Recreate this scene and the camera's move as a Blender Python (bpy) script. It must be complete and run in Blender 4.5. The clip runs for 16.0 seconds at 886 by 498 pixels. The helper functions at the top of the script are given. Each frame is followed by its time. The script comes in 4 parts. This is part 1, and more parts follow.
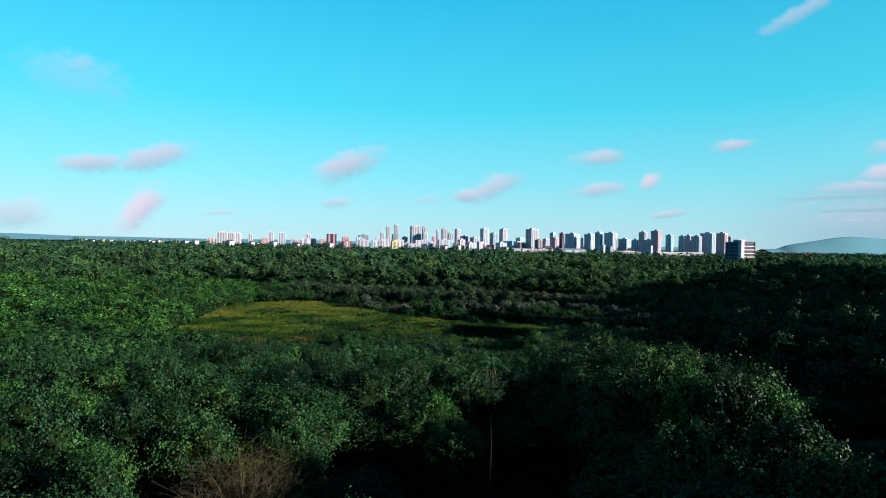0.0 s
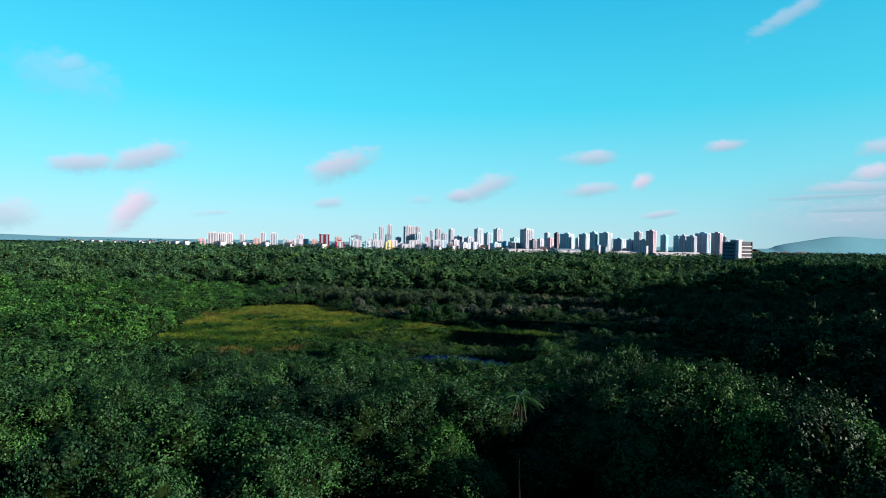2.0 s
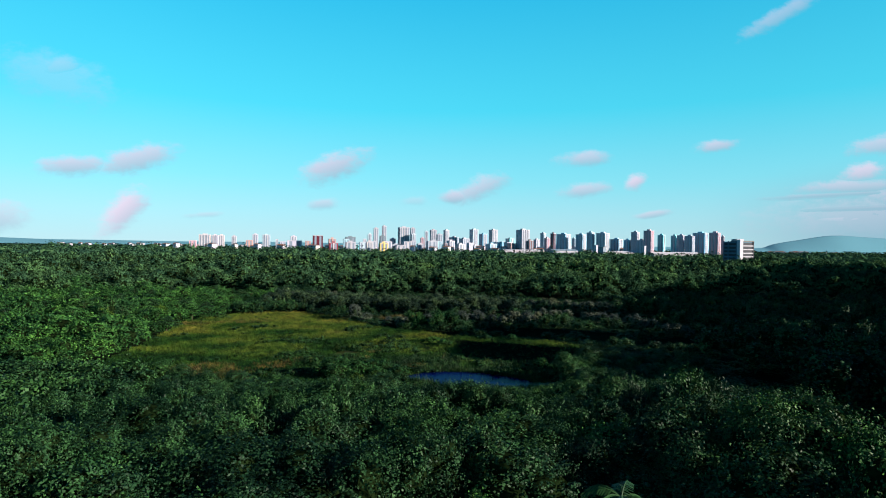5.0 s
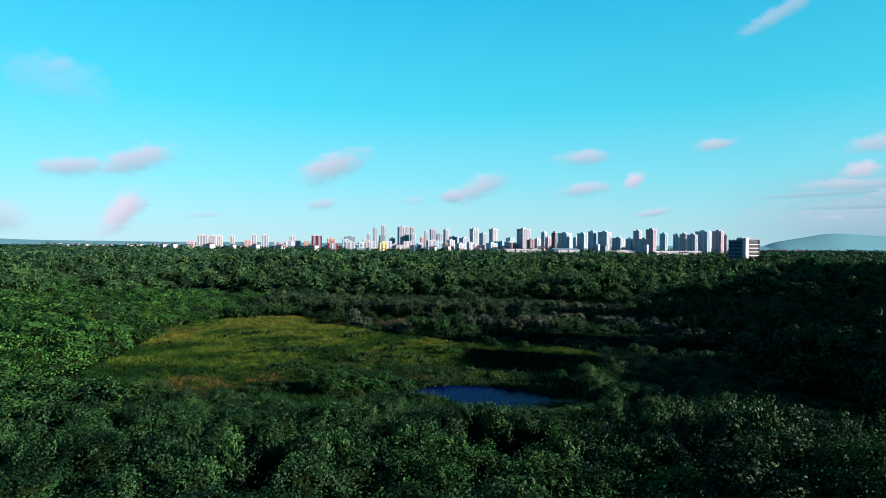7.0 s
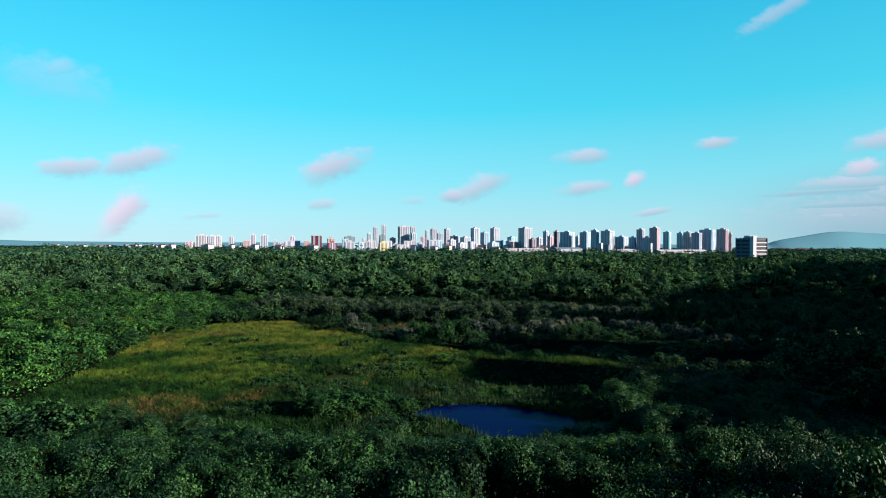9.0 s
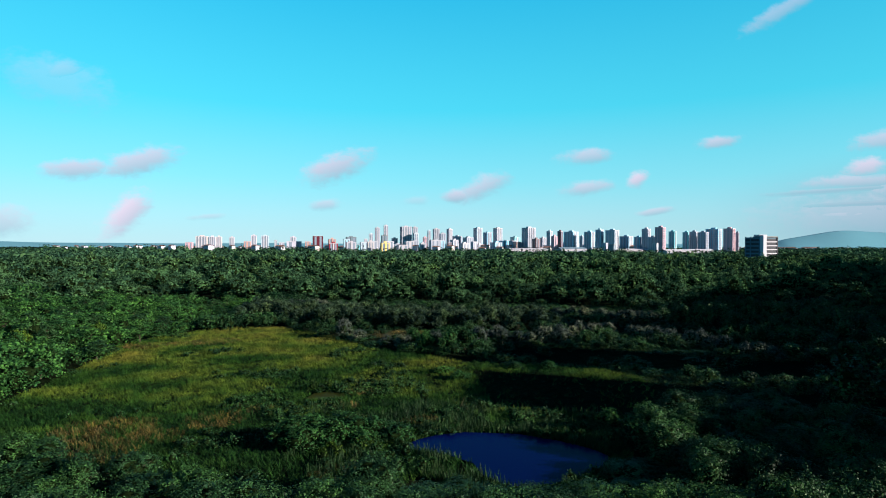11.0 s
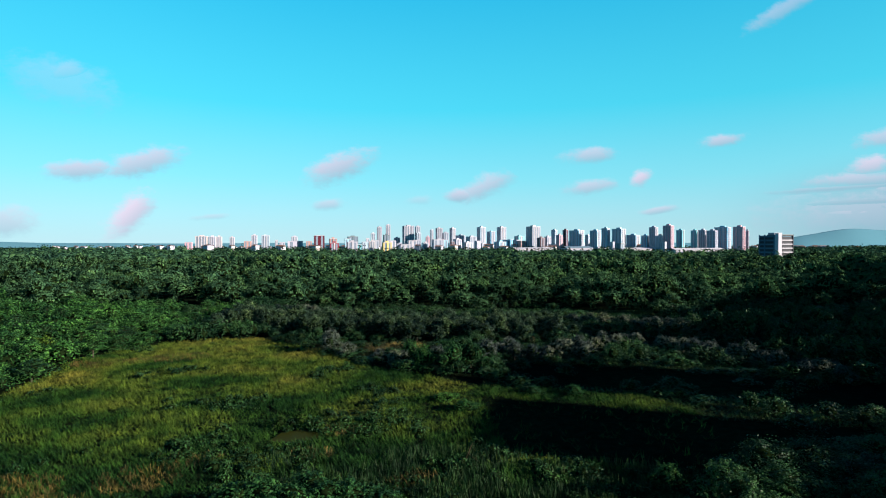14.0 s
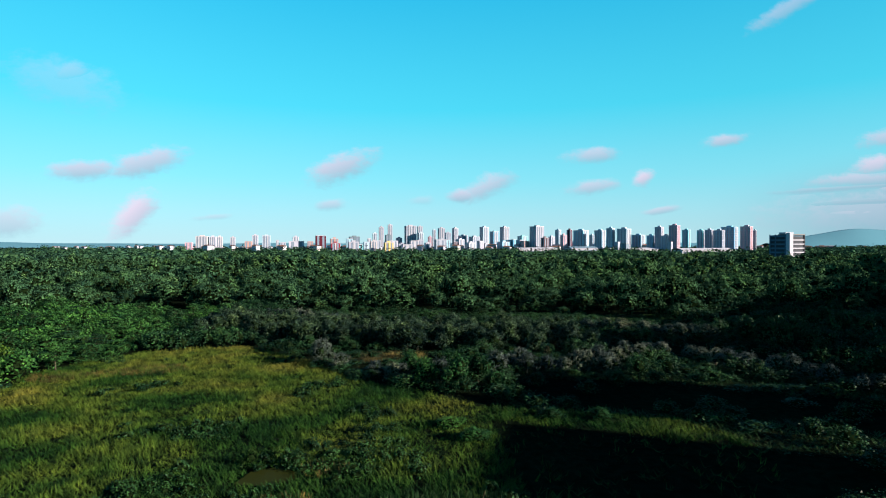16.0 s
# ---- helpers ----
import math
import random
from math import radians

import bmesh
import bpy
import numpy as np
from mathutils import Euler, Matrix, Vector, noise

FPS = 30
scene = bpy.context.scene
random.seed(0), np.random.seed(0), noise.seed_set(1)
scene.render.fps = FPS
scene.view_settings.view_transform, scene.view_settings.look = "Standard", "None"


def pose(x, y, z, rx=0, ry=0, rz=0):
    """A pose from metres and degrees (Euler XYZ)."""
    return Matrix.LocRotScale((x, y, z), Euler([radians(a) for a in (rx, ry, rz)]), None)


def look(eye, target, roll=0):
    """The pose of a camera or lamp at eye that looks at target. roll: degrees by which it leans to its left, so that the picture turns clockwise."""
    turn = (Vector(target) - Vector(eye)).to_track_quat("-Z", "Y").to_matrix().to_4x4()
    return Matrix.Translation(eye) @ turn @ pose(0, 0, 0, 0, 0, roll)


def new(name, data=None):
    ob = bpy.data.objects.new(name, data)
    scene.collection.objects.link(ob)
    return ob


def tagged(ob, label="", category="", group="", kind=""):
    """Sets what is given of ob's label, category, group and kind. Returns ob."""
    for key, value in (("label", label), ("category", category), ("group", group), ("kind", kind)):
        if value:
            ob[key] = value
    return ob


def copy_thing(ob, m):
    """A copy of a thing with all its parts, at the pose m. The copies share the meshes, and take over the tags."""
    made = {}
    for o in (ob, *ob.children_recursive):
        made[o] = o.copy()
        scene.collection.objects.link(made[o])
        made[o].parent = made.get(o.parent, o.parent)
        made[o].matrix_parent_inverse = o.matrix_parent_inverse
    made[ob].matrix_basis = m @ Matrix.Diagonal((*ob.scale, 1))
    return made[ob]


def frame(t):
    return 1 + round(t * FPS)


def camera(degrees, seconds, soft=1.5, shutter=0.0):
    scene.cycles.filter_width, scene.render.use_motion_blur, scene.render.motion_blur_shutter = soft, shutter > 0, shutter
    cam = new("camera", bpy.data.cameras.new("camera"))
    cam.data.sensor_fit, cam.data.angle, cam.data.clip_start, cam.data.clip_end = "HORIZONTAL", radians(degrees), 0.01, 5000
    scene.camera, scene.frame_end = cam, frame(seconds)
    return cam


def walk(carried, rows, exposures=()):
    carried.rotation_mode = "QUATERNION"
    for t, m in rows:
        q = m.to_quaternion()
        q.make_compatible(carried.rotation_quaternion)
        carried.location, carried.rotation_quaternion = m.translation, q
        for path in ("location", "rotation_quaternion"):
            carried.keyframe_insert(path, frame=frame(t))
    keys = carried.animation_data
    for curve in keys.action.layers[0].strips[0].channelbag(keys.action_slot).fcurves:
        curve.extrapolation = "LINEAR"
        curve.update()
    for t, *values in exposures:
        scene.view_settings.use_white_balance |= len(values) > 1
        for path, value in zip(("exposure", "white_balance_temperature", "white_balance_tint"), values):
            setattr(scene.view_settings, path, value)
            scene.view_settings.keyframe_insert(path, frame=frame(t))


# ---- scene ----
# ---- camera ----
cam = camera(76.95, 16.0, soft=1.0)
walk(cam, [
    (0, look((-0.01, -95.00, 37.85), (4.95, 4.87, 36.63), 1.07)),
    (0.5, look((-0.36, -91.27, 37.99), (5.16, 8.57, 36.76), 1.04)),
    (1, look((-0.75, -87.51, 38.08), (5.10, 12.31, 36.88), 1.04)),
    (1.5, look((-1.20, -83.74, 38.14), (4.85, 16.07, 36.95), 1.02)),
    (2, look((-1.64, -80.01, 38.16), (4.53, 19.79, 37.00), 1.00)),
    (2.5, look((-2.07, -76.29, 38.22), (4.22, 23.50, 37.08), 0.97)),
    (3, look((-2.50, -72.53, 38.35), (3.96, 27.26, 37.24), 0.91)),
    (3.5, look((-2.87, -68.76, 38.37), (3.98, 31.00, 37.32), 0.85)),
    (4, look((-3.25, -64.95, 38.33), (3.74, 34.80, 37.32), 0.79)),
    (4.5, look((-3.64, -61.13, 38.29), (3.49, 38.62, 37.30), 0.74)),
    (5, look((-4.02, -57.27, 38.25), (3.22, 42.47, 37.27), 0.71)),
    (5.5, look((-4.39, -53.35, 38.23), (2.95, 46.38, 37.25), 0.67)),
    (6, look((-4.73, -49.34, 38.24), (2.66, 50.38, 37.25), 0.63)),
    (6.5, look((-5.04, -45.23, 38.29), (2.36, 54.49, 37.27), 0.57)),
    (7, look((-5.30, -40.98, 38.38), (2.06, 58.74, 37.32), 0.50)),
    (7.5, look((-5.48, -36.56, 38.44), (1.84, 63.17, 37.33), 0.41)),
    (8, look((-5.54, -31.95, 38.45), (1.82, 67.77, 37.31), 0.34)),
    (8.5, look((-5.48, -27.23, 38.36), (1.88, 72.49, 37.22), 0.31)),
    (9, look((-5.30, -22.40, 38.24), (1.97, 77.33, 37.10), 0.27)),
    (9.5, look((-4.95, -17.44, 38.13), (2.21, 82.30, 37.01), 0.23)),
    (10, look((-4.46, -12.38, 38.03), (2.58, 87.36, 36.93), 0.20)),
    (10.5, look((-3.90, -7.27, 37.94), (3.02, 92.48, 36.84), 0.15)),
    (11, look((-3.30, -2.14, 37.85), (3.50, 97.62, 36.76), 0.11)),
    (11.5, look((-2.73, 2.97, 37.76), (3.96, 102.74, 36.65), 0.06)),
    (12, look((-2.24, 8.02, 37.66), (4.37, 107.80, 36.53), 0.01)),
    (12.5, look((-1.73, 13.03, 37.55), (4.80, 112.81, 36.38), -0.01)),
    (13, look((-1.35, 17.99, 37.52), (5.11, 117.78, 36.33), -0.02)),
    (13.5, look((-1.05, 22.89, 37.60), (5.30, 122.68, 36.40), -0.03)),
    (14, look((-0.82, 27.79, 37.67), (5.42, 127.59, 36.47), -0.05)),
    (14.5, look((-0.60, 32.71, 37.59), (5.55, 132.51, 36.39), -0.06)),
    (15, look((-0.40, 37.66, 37.47), (5.62, 137.48, 36.27), -0.05)),
    (15.5, look((-0.18, 42.64, 37.36), (5.73, 142.46, 36.19), -0.05)),
    (16, look((0.02, 47.58, 37.25), (5.84, 147.41, 36.09), -0.06)),
])
scene.view_settings.exposure = 1.8
SKY_TINT = (0.16, 0.58, 0.7, 1)
SKY_GAIN = 6.8
SKY_RISE = ((0.0, (0.50, 0.75, 0.83)), (0.05, (0.40, 0.77, 0.88)), (0.11, (0.25, 0.77, 0.91)), (0.23, (0.075, 0.68, 0.9)), (0.42, (0.024, 0.49, 0.8)), (0.5, (0.012, 0.28, 0.58)), (0.62, (0.003, 0.058, 0.28)), (1.0, (0.001, 0.012, 0.13)))
CLOUD_LIT, CLOUD_SHADE, HAZE_BANK = (5.1, 4.2, 5.2, 1), (2.0, 2.9, 3.7, 1), (1.55, 2.8, 3.5, 1)
# edges across the light, tip, height and paint of unseen towers, added up-sun beside the flight to cast shade
SHADE_BANDS = ((-40, -25, -48, 80, "grey"), (-24, 4, -4, 80, "cream"), (5, 26, 26, 76, "grey"), (28, 56, 18, 76, "pinkwhite"), (58, 86, 57, 72, "white"), (87, 122.5, 34, 62, "cream"), (124, 158, 14, 64, "white"), (170, 203, 20, 66, "cream"),
               (207, 234, 98, 80, "grey"), (237, 274, 55, 80, "white"), (275, 287, 112, 80, "white"),
               (289, 327, 105, 90, "pinkwhite"), (330, 372, 140, 90, "white"), (380, 425, 185, 95, "grey"), (431, 476, 215, 95, "cream"),
               (482, 530, 245, 100, "white"), (538, 586, 285, 100, "pinkwhite"), (594, 642, 330, 105, "grey"), (650, 700, 370, 105, "white"),
               (708, 758, 410, 110, "cream"), (766, 816, 450, 110, "white"))


# ---- light and sky ----
SUN_EL, SUN_AZ = radians(16.5), radians(111)      # low sun, to the right and a little behind the flight
SUN = Vector((math.sin(SUN_AZ) * math.cos(SUN_EL), math.cos(SUN_AZ) * math.cos(SUN_EL), math.sin(SUN_EL)))
sun = new("sun", bpy.data.lights.new("sun", "SUN"))
sun.data.energy, sun.data.angle, sun.data.color = 5.0, radians(0.5), (1.0, 0.9, 0.76)
sun.matrix_world = look(SUN * 300, (0, 0, 0))

world = bpy.data.worlds.new("sky")
scene.world = world
world.use_nodes = True
wt = world.node_tree
wt.nodes.clear()


def wn(kind, **inputs):
    n = wt.nodes.new(kind)
    for k, v in inputs.items():
        n.inputs[int(k[1:])].default_value = v
    return n


def wmath(op, a, b=0.0, c=0.0, clamp=False):
    n = wt.nodes.new("ShaderNodeMath")
    n.operation, n.use_clamp = op, clamp
    for i, v in enumerate((a, b, c)):
        if isinstance(v, (int, float)):
            n.inputs[i].default_value = v
        else:
            wt.links.new(v, n.inputs[i])
    return n.outputs[0]


def wmix(fac, a, b, blend="MIX"):
    n = wt.nodes.new("ShaderNodeMix")
    n.data_type, n.blend_type = "RGBA", blend
    for i, v in ((0, fac), (6, a), (7, b)):
        if isinstance(v, (int, float, tuple)):
            n.inputs[i].default_value = v
        else:
            wt.links.new(v, n.inputs[i])
    return n.outputs[2]


sky = wt.nodes.new("ShaderNodeTexSky")
sky.sky_type, sky.sun_disc = "NISHITA", False
sky.sun_elevation, sky.sun_rotation = SUN_EL, SUN_AZ
sky.altitude, sky.air_density, sky.dust_density, sky.ozone_density = 20, 1.0, 0.6, 1.6
direction = wt.nodes.new("ShaderNodeTexCoord").outputs["Generated"]
split = wt.nodes.new("ShaderNodeSeparateXYZ")
wt.links.new(direction, split.inputs[0])
ahead = wmath("MAXIMUM", split.outputs[1], 0.02)
across, above = wmath("DIVIDE", split.outputs[0], ahead), wmath("DIVIDE", split.outputs[2], ahead)
flat = wt.nodes.new("ShaderNodeCombineXYZ")
wt.links.new(across, flat.inputs[0]), wt.links.new(above, flat.inputs[1])
stretch = wn("ShaderNodeMapping", i3=(1.0, 1.8, 1.0))
wt.links.new(flat.outputs[0], stretch.inputs[0])
billow = wn("ShaderNodeTexNoise", i2=24.0, i3=7.0, i4=0.66)
wt.links.new(stretch.outputs[0], billow.inputs[0])
ragged = wmath("MULTIPLY", wmath("SUBTRACT", billow.outputs[0], 0.5), 1.8)


def cloud(u, v, ru, rv, lean, thick, glow=0.46):
    """The cover of one cloud: its place and size as slopes from the eye, its lean in degrees."""
    ru, rv, thick = ru * 1.08, rv * 1.12, thick * 0.92
    c, s = math.cos(radians(lean)), math.sin(radians(lean))
    du, dv = wmath("SUBTRACT", across, u), wmath("SUBTRACT", above, v)
    a = wmath("ADD", wmath("MULTIPLY", du, c / ru), wmath("MULTIPLY", dv, s / ru))
    b = wmath("ADD", wmath("MULTIPLY", du, -s / rv), wmath("MULTIPLY", dv, c / rv))
    r = wmath("SQRT", wmath("ADD", wmath("MULTIPLY", a, a), wmath("MULTIPLY", b, b)))
    n = wt.nodes.new("ShaderNodeMapRange")
    n.interpolation_type = "SMOOTHSTEP"
    wt.links.new(wmath("ADD", r, ragged), n.inputs[0])
    n.inputs[1].default_value, n.inputs[2].default_value, n.inputs[3].default_value, n.inputs[4].default_value = 1.3, 0.25, 0.0, thick
    low = wmath("MULTIPLY_ADD", b, 0.52, glow - 0.04, clamp=True)
    return n.outputs[0], low


cover, bright = 0.0, 0.5
for puff in (cloud(-0.60, 0.276, 0.095, 0.036, -12, 0.22, 0.6), cloud(-0.585, 0.297, 0.034, 0.016, 10, 0.34, 0.7), cloud(-0.563, 0.126, 0.056, 0.016, 4, 0.85),
             cloud(-0.460, 0.138, 0.066, 0.020, 14, 0.85), cloud(-0.481, 0.050, 0.050, 0.022, 42, 0.95, 0.8),
             cloud(-0.690, 0.035, 0.050, 0.025, 0, 0.6), cloud(-0.122, 0.134, 0.058, 0.022, 20, 0.9),
             cloud(0.140, 0.101, 0.050, 0.018, 24, 0.8), cloud(0.090, 0.084, 0.026, 0.011, 5, 0.85),
             cloud(0.329, 0.158, 0.048, 0.013, 8, 0.75), cloud(0.579, 0.187, 0.038, 0.011, 10, 0.8),
             cloud(0.425, 0.119, 0.019, 0.013, 25, 0.95, 0.8), cloud(0.333, 0.101, 0.045, 0.012, 8, 0.75),
             cloud(0.705, 0.437, 0.085, 0.014, 30, 0.5), cloud(0.92, 0.06, 0.24, 0.04, 3, 0.4, 0.5), cloud(0.80, 0.100, 0.13, 0.005, 4, 0.6, 0.1), cloud(0.90, 0.078, 0.16, 0.006, 3, 0.6, 0.1), cloud(0.84, 0.056, 0.10, 0.008, 2, 0.4, 0.8),
             cloud(0.870, 0.145, 0.040, 0.017, 10, 0.9, 0.65), cloud(0.92, 0.20, 0.075, 0.018, 10, 0.75),
             cloud(-0.142, 0.067, 0.026, 0.009, 5, 0.6), cloud(0.461, 0.059, 0.032, 0.006, 10, 0.65),
             cloud(-0.345, 0.045, 0.028, 0.005, 4, 0.4), cloud(0.85, 0.118, 0.11, 0.012, 4, 0.7),
             cloud(0.02, 0.075, 0.022, 0.007, 4, 0.3), cloud(1.02, 0.09, 0.12, 0.05, 0, 0.85)):
    larger = wmath("GREATER_THAN", puff[0], cover)
    bright = wmath("ADD", wmath("MULTIPLY", puff[1], larger), wmath("MULTIPLY", bright, wmath("SUBTRACT", 1.0, larger)))
    cover = wmath("MAXIMUM", cover, puff[0])
cover = wmath("MULTIPLY", cover, wmath("GREATER_THAN", split.outputs[1], 0.05))
tinted = wmix(1.0, sky.outputs[0], SKY_TINT, "MULTIPLY")
grade = wt.nodes.new("ShaderNodeValToRGB")
for k, (place, colour) in enumerate(SKY_RISE):
    e = grade.color_ramp.elements[k] if k < 2 else grade.color_ramp.elements.new(place)
    e.position, e.color = place, (*colour, 1)
wt.links.new(split.outputs[2], grade.inputs[0])
rise = wmix(1.0, grade.outputs[0], (SKY_GAIN, SKY_GAIN, SKY_GAIN, 1), "MULTIPLY")
tinted = wmix(0.9, tinted, rise)
# the sky is toned down from left to right, to fit the camera's view
deep = wt.nodes.new("ShaderNodeMapRange")
wt.links.new(split.outputs[0], deep.inputs[0])
for k, v in ((1, -0.4), (2, 0.55), (3, 1.02), (4, 0.87)):
    deep.inputs[k].default_value = v
shade = wt.nodes.new("ShaderNodeCombineColor")
for k in range(3):
    wt.links.new(deep.outputs[0], shade.inputs[k])
tinted = wmix(1.0, tinted, shade.outputs[0], "MULTIPLY")
# the grey-violet bank of haze low over the far mountain
du, dv = wmath("MULTIPLY", wmath("SUBTRACT", across, 1.05), 1 / 0.55), wmath("MULTIPLY", wmath("SUBTRACT", above, 0.03), 1 / 0.17)
bank = wt.nodes.new("ShaderNodeMapRange")
bank.interpolation_type = "SMOOTHSTEP"
wt.links.new(wmath("SQRT", wmath("ADD", wmath("MULTIPLY", du, du), wmath("MULTIPLY", dv, dv))), bank.inputs[0])
for k, v in ((1, 1.0), (2, 0.2), (3, 0.0), (4, 0.85)):
    bank.inputs[k].default_value = v
tinted = wmix(wmath("MULTIPLY", bank.outputs[0], wmath("GREATER_THAN", split.outputs[1], 0.05)), tinted, HAZE_BANK)
lit = wmix(bright, CLOUD_SHADE, CLOUD_LIT)
air = wmix(cover, tinted, lit)
back = wn("ShaderNodeBackground", i1=0.05)
wt.links.new(air, back.inputs[0])
out = wt.nodes.new("ShaderNodeOutputWorld")
wt.links.new(back.outputs[0], out.inputs[0])


# ---- materials ----
def material(name, rough=0.6, spec=0.3):
    m = bpy.data.materials.new(name)
    m.use_nodes = True
    b = m.node_tree.nodes["Principled BSDF"]
    b.inputs["Roughness"].default_value, b.inputs["Specular IOR Level"].default_value = rough, spec
    return m, m.node_tree, b


def node(t, kind, **inputs):
    n = t.nodes.new(kind)
    for k, v in inputs.items():
        n.inputs[int(k[1:])].default_value = v
    return n


def ramp(t, fac, *stops):
    n = t.nodes.new("ShaderNodeValToRGB")
    while len(n.color_ramp.elements) < len(stops):
        n.color_ramp.elements.new(0.5)
    for e, (p, c) in zip(n.color_ramp.elements, stops):
        e.position, e.color = p, (*c, 1)
    t.links.new(fac, n.inputs[0])
    return n.outputs[0]


def mix(t, fac, a, b, blend="MIX"):
    n = t.nodes.new("ShaderNodeMix")
    n.data_type, n.blend_type = "RGBA", blend
    for i, v in ((0, fac), (6, a), (7, b)):
        if isinstance(v, (int, float)):
            n.inputs[i].default_value = v
        elif isinstance(v, tuple):
            n.inputs[i].default_value = (*v, 1)
        else:
            t.links.new(v, n.inputs[i])
    return n.outputs[2]


def noise_at(t, scale, detail=3.0):
    g = t.nodes.new("ShaderNodeNewGeometry")
    n = node(t, "ShaderNodeTexNoise", i2=scale, i3=detail)
    t.links.new(g.outputs["Position"], n.inputs[0])
    return n.outputs[0], g


def leafage(name, dark, mid, light, patch=0.05, rough=0.5, spec=0.03, through_light=0.05):
    """Foliage: each leaf clump, each plant and each stretch of the wood has its own green."""
    m, t, b = material(name, rough, spec)
    n, g = noise_at(t, patch, 2.0)
    who = t.nodes.new("ShaderNodeObjectInfo")
    each = ramp(t, g.outputs["Random Per Island"], (0.0, dark), (0.55, mid), (1.0, light))
    plant = ramp(t, who.outputs["Random"], (0.0, (0.62, 0.70, 0.80)), (0.5, (1, 1, 1)), (1.0, (1.28, 1.24, 1.0)))
    stretch_of = ramp(t, n, (0.34, (0.42, 0.5, 0.6)), (0.5, (1, 1, 1)), (0.64, (1.28, 1.24, 0.98)))
    # crown-sized tone noise: partly own green, partly imitated light and shade
    crown, _ = noise_at(t, 0.15, 1.0)
    crown = ramp(t, crown, (0.36, (0.62, 0.68, 0.74)), (0.62, (1.34, 1.28, 1.18)))
    col = mix(t, 1.0, mix(t, 1.0, mix(t, 1.0, each, plant, "MULTIPLY"), stretch_of, "MULTIPLY"), crown, "MULTIPLY")
    t.links.new(col, b.inputs["Base Color"])
    tr = t.nodes.new("ShaderNodeBsdfTranslucent")
    t.links.new(col, tr.inputs[0])
    ms = node(t, "ShaderNodeMixShader", i0=through_light)
    t.links.new(b.outputs[0], ms.inputs[1]), t.links.new(tr.outputs[0], ms.inputs[2])
    t.links.new(ms.outputs[0], t.nodes["Material Output"].inputs[0])
    return m


LEAF = leafage("leaf_green", (0.0062, 0.0205, 0.0088), (0.0110, 0.0345, 0.0132), (0.0215, 0.0600, 0.0220), spec=0.06)
LEAF_FRESH = leafage("leaf_fresh_green", (0.0075, 0.0290, 0.0105), (0.0155, 0.0520, 0.0155), (0.0340, 0.0920, 0.0260))
LEAF_LIGHT = leafage("leaf_yellow_green", (0.014, 0.032, 0.005), (0.024, 0.050, 0.007), (0.046, 0.076, 0.013))
LEAF_GREY = leafage("leaf_silver_grey", (0.021, 0.029, 0.025), (0.050, 0.061, 0.054), (0.115, 0.130, 0.114))
# blue raised: distance haze put into the far forest's leaf colour
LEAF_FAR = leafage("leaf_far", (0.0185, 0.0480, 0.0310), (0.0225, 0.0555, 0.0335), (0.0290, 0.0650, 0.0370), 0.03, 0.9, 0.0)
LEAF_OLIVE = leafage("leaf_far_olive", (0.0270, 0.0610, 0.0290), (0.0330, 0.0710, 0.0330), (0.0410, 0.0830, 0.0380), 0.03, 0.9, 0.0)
LEAF_DULL = leafage("leaf_grey_green", (0.0080, 0.0175, 0.0110), (0.0195, 0.0390, 0.0240), (0.0560, 0.0840, 0.0560), 0.08)
STRAW = leafage("straw", (0.050, 0.036, 0.012), (0.105, 0.076, 0.027), (0.180, 0.135, 0.055), 0.2)
REED = leafage("reed", (0.0074, 0.0240, 0.0078), (0.0170, 0.0440, 0.0143), (0.0424, 0.0620, 0.0260), 0.12)
DRY = leafage("dry_grass", (0.0360, 0.0255, 0.0080), (0.0800, 0.0560, 0.0185), (0.1400, 0.1050, 0.0420), 0.2)


def bark_material(name, a, b_, scale=3.0):
    m, t, b = material(name, 0.95, 0.0)
    n, g = noise_at(t, scale, 5.0)
    t.links.new(ramp(t, n, (0.3, a), (0.7, b_)), b.inputs["Base Color"])
    bump = node(t, "ShaderNodeBump", i0=0.5, i1=0.05)
    t.links.new(n, bump.inputs["Height"]), t.links.new(bump.outputs[0], b.inputs["Normal"])
    return m


# palm bark with shade put into its colour, much darker than the other bark
SHADE_BARK = bark_material("shade_bark", (0.006, 0.006, 0.005), (0.02, 0.018, 0.014))
BARK = bark_material("bark", (0.02, 0.016, 0.012), (0.07, 0.058, 0.045))
# near-black: the shade inside a crown, painted onto its solid core
CROWN_SHADE = bark_material("crown_shade", (0.003, 0.006, 0.002), (0.006, 0.012, 0.004), 1.5)
TWIG = bark_material("dry_twig", (0.016, 0.013, 0.008), (0.052, 0.043, 0.027))


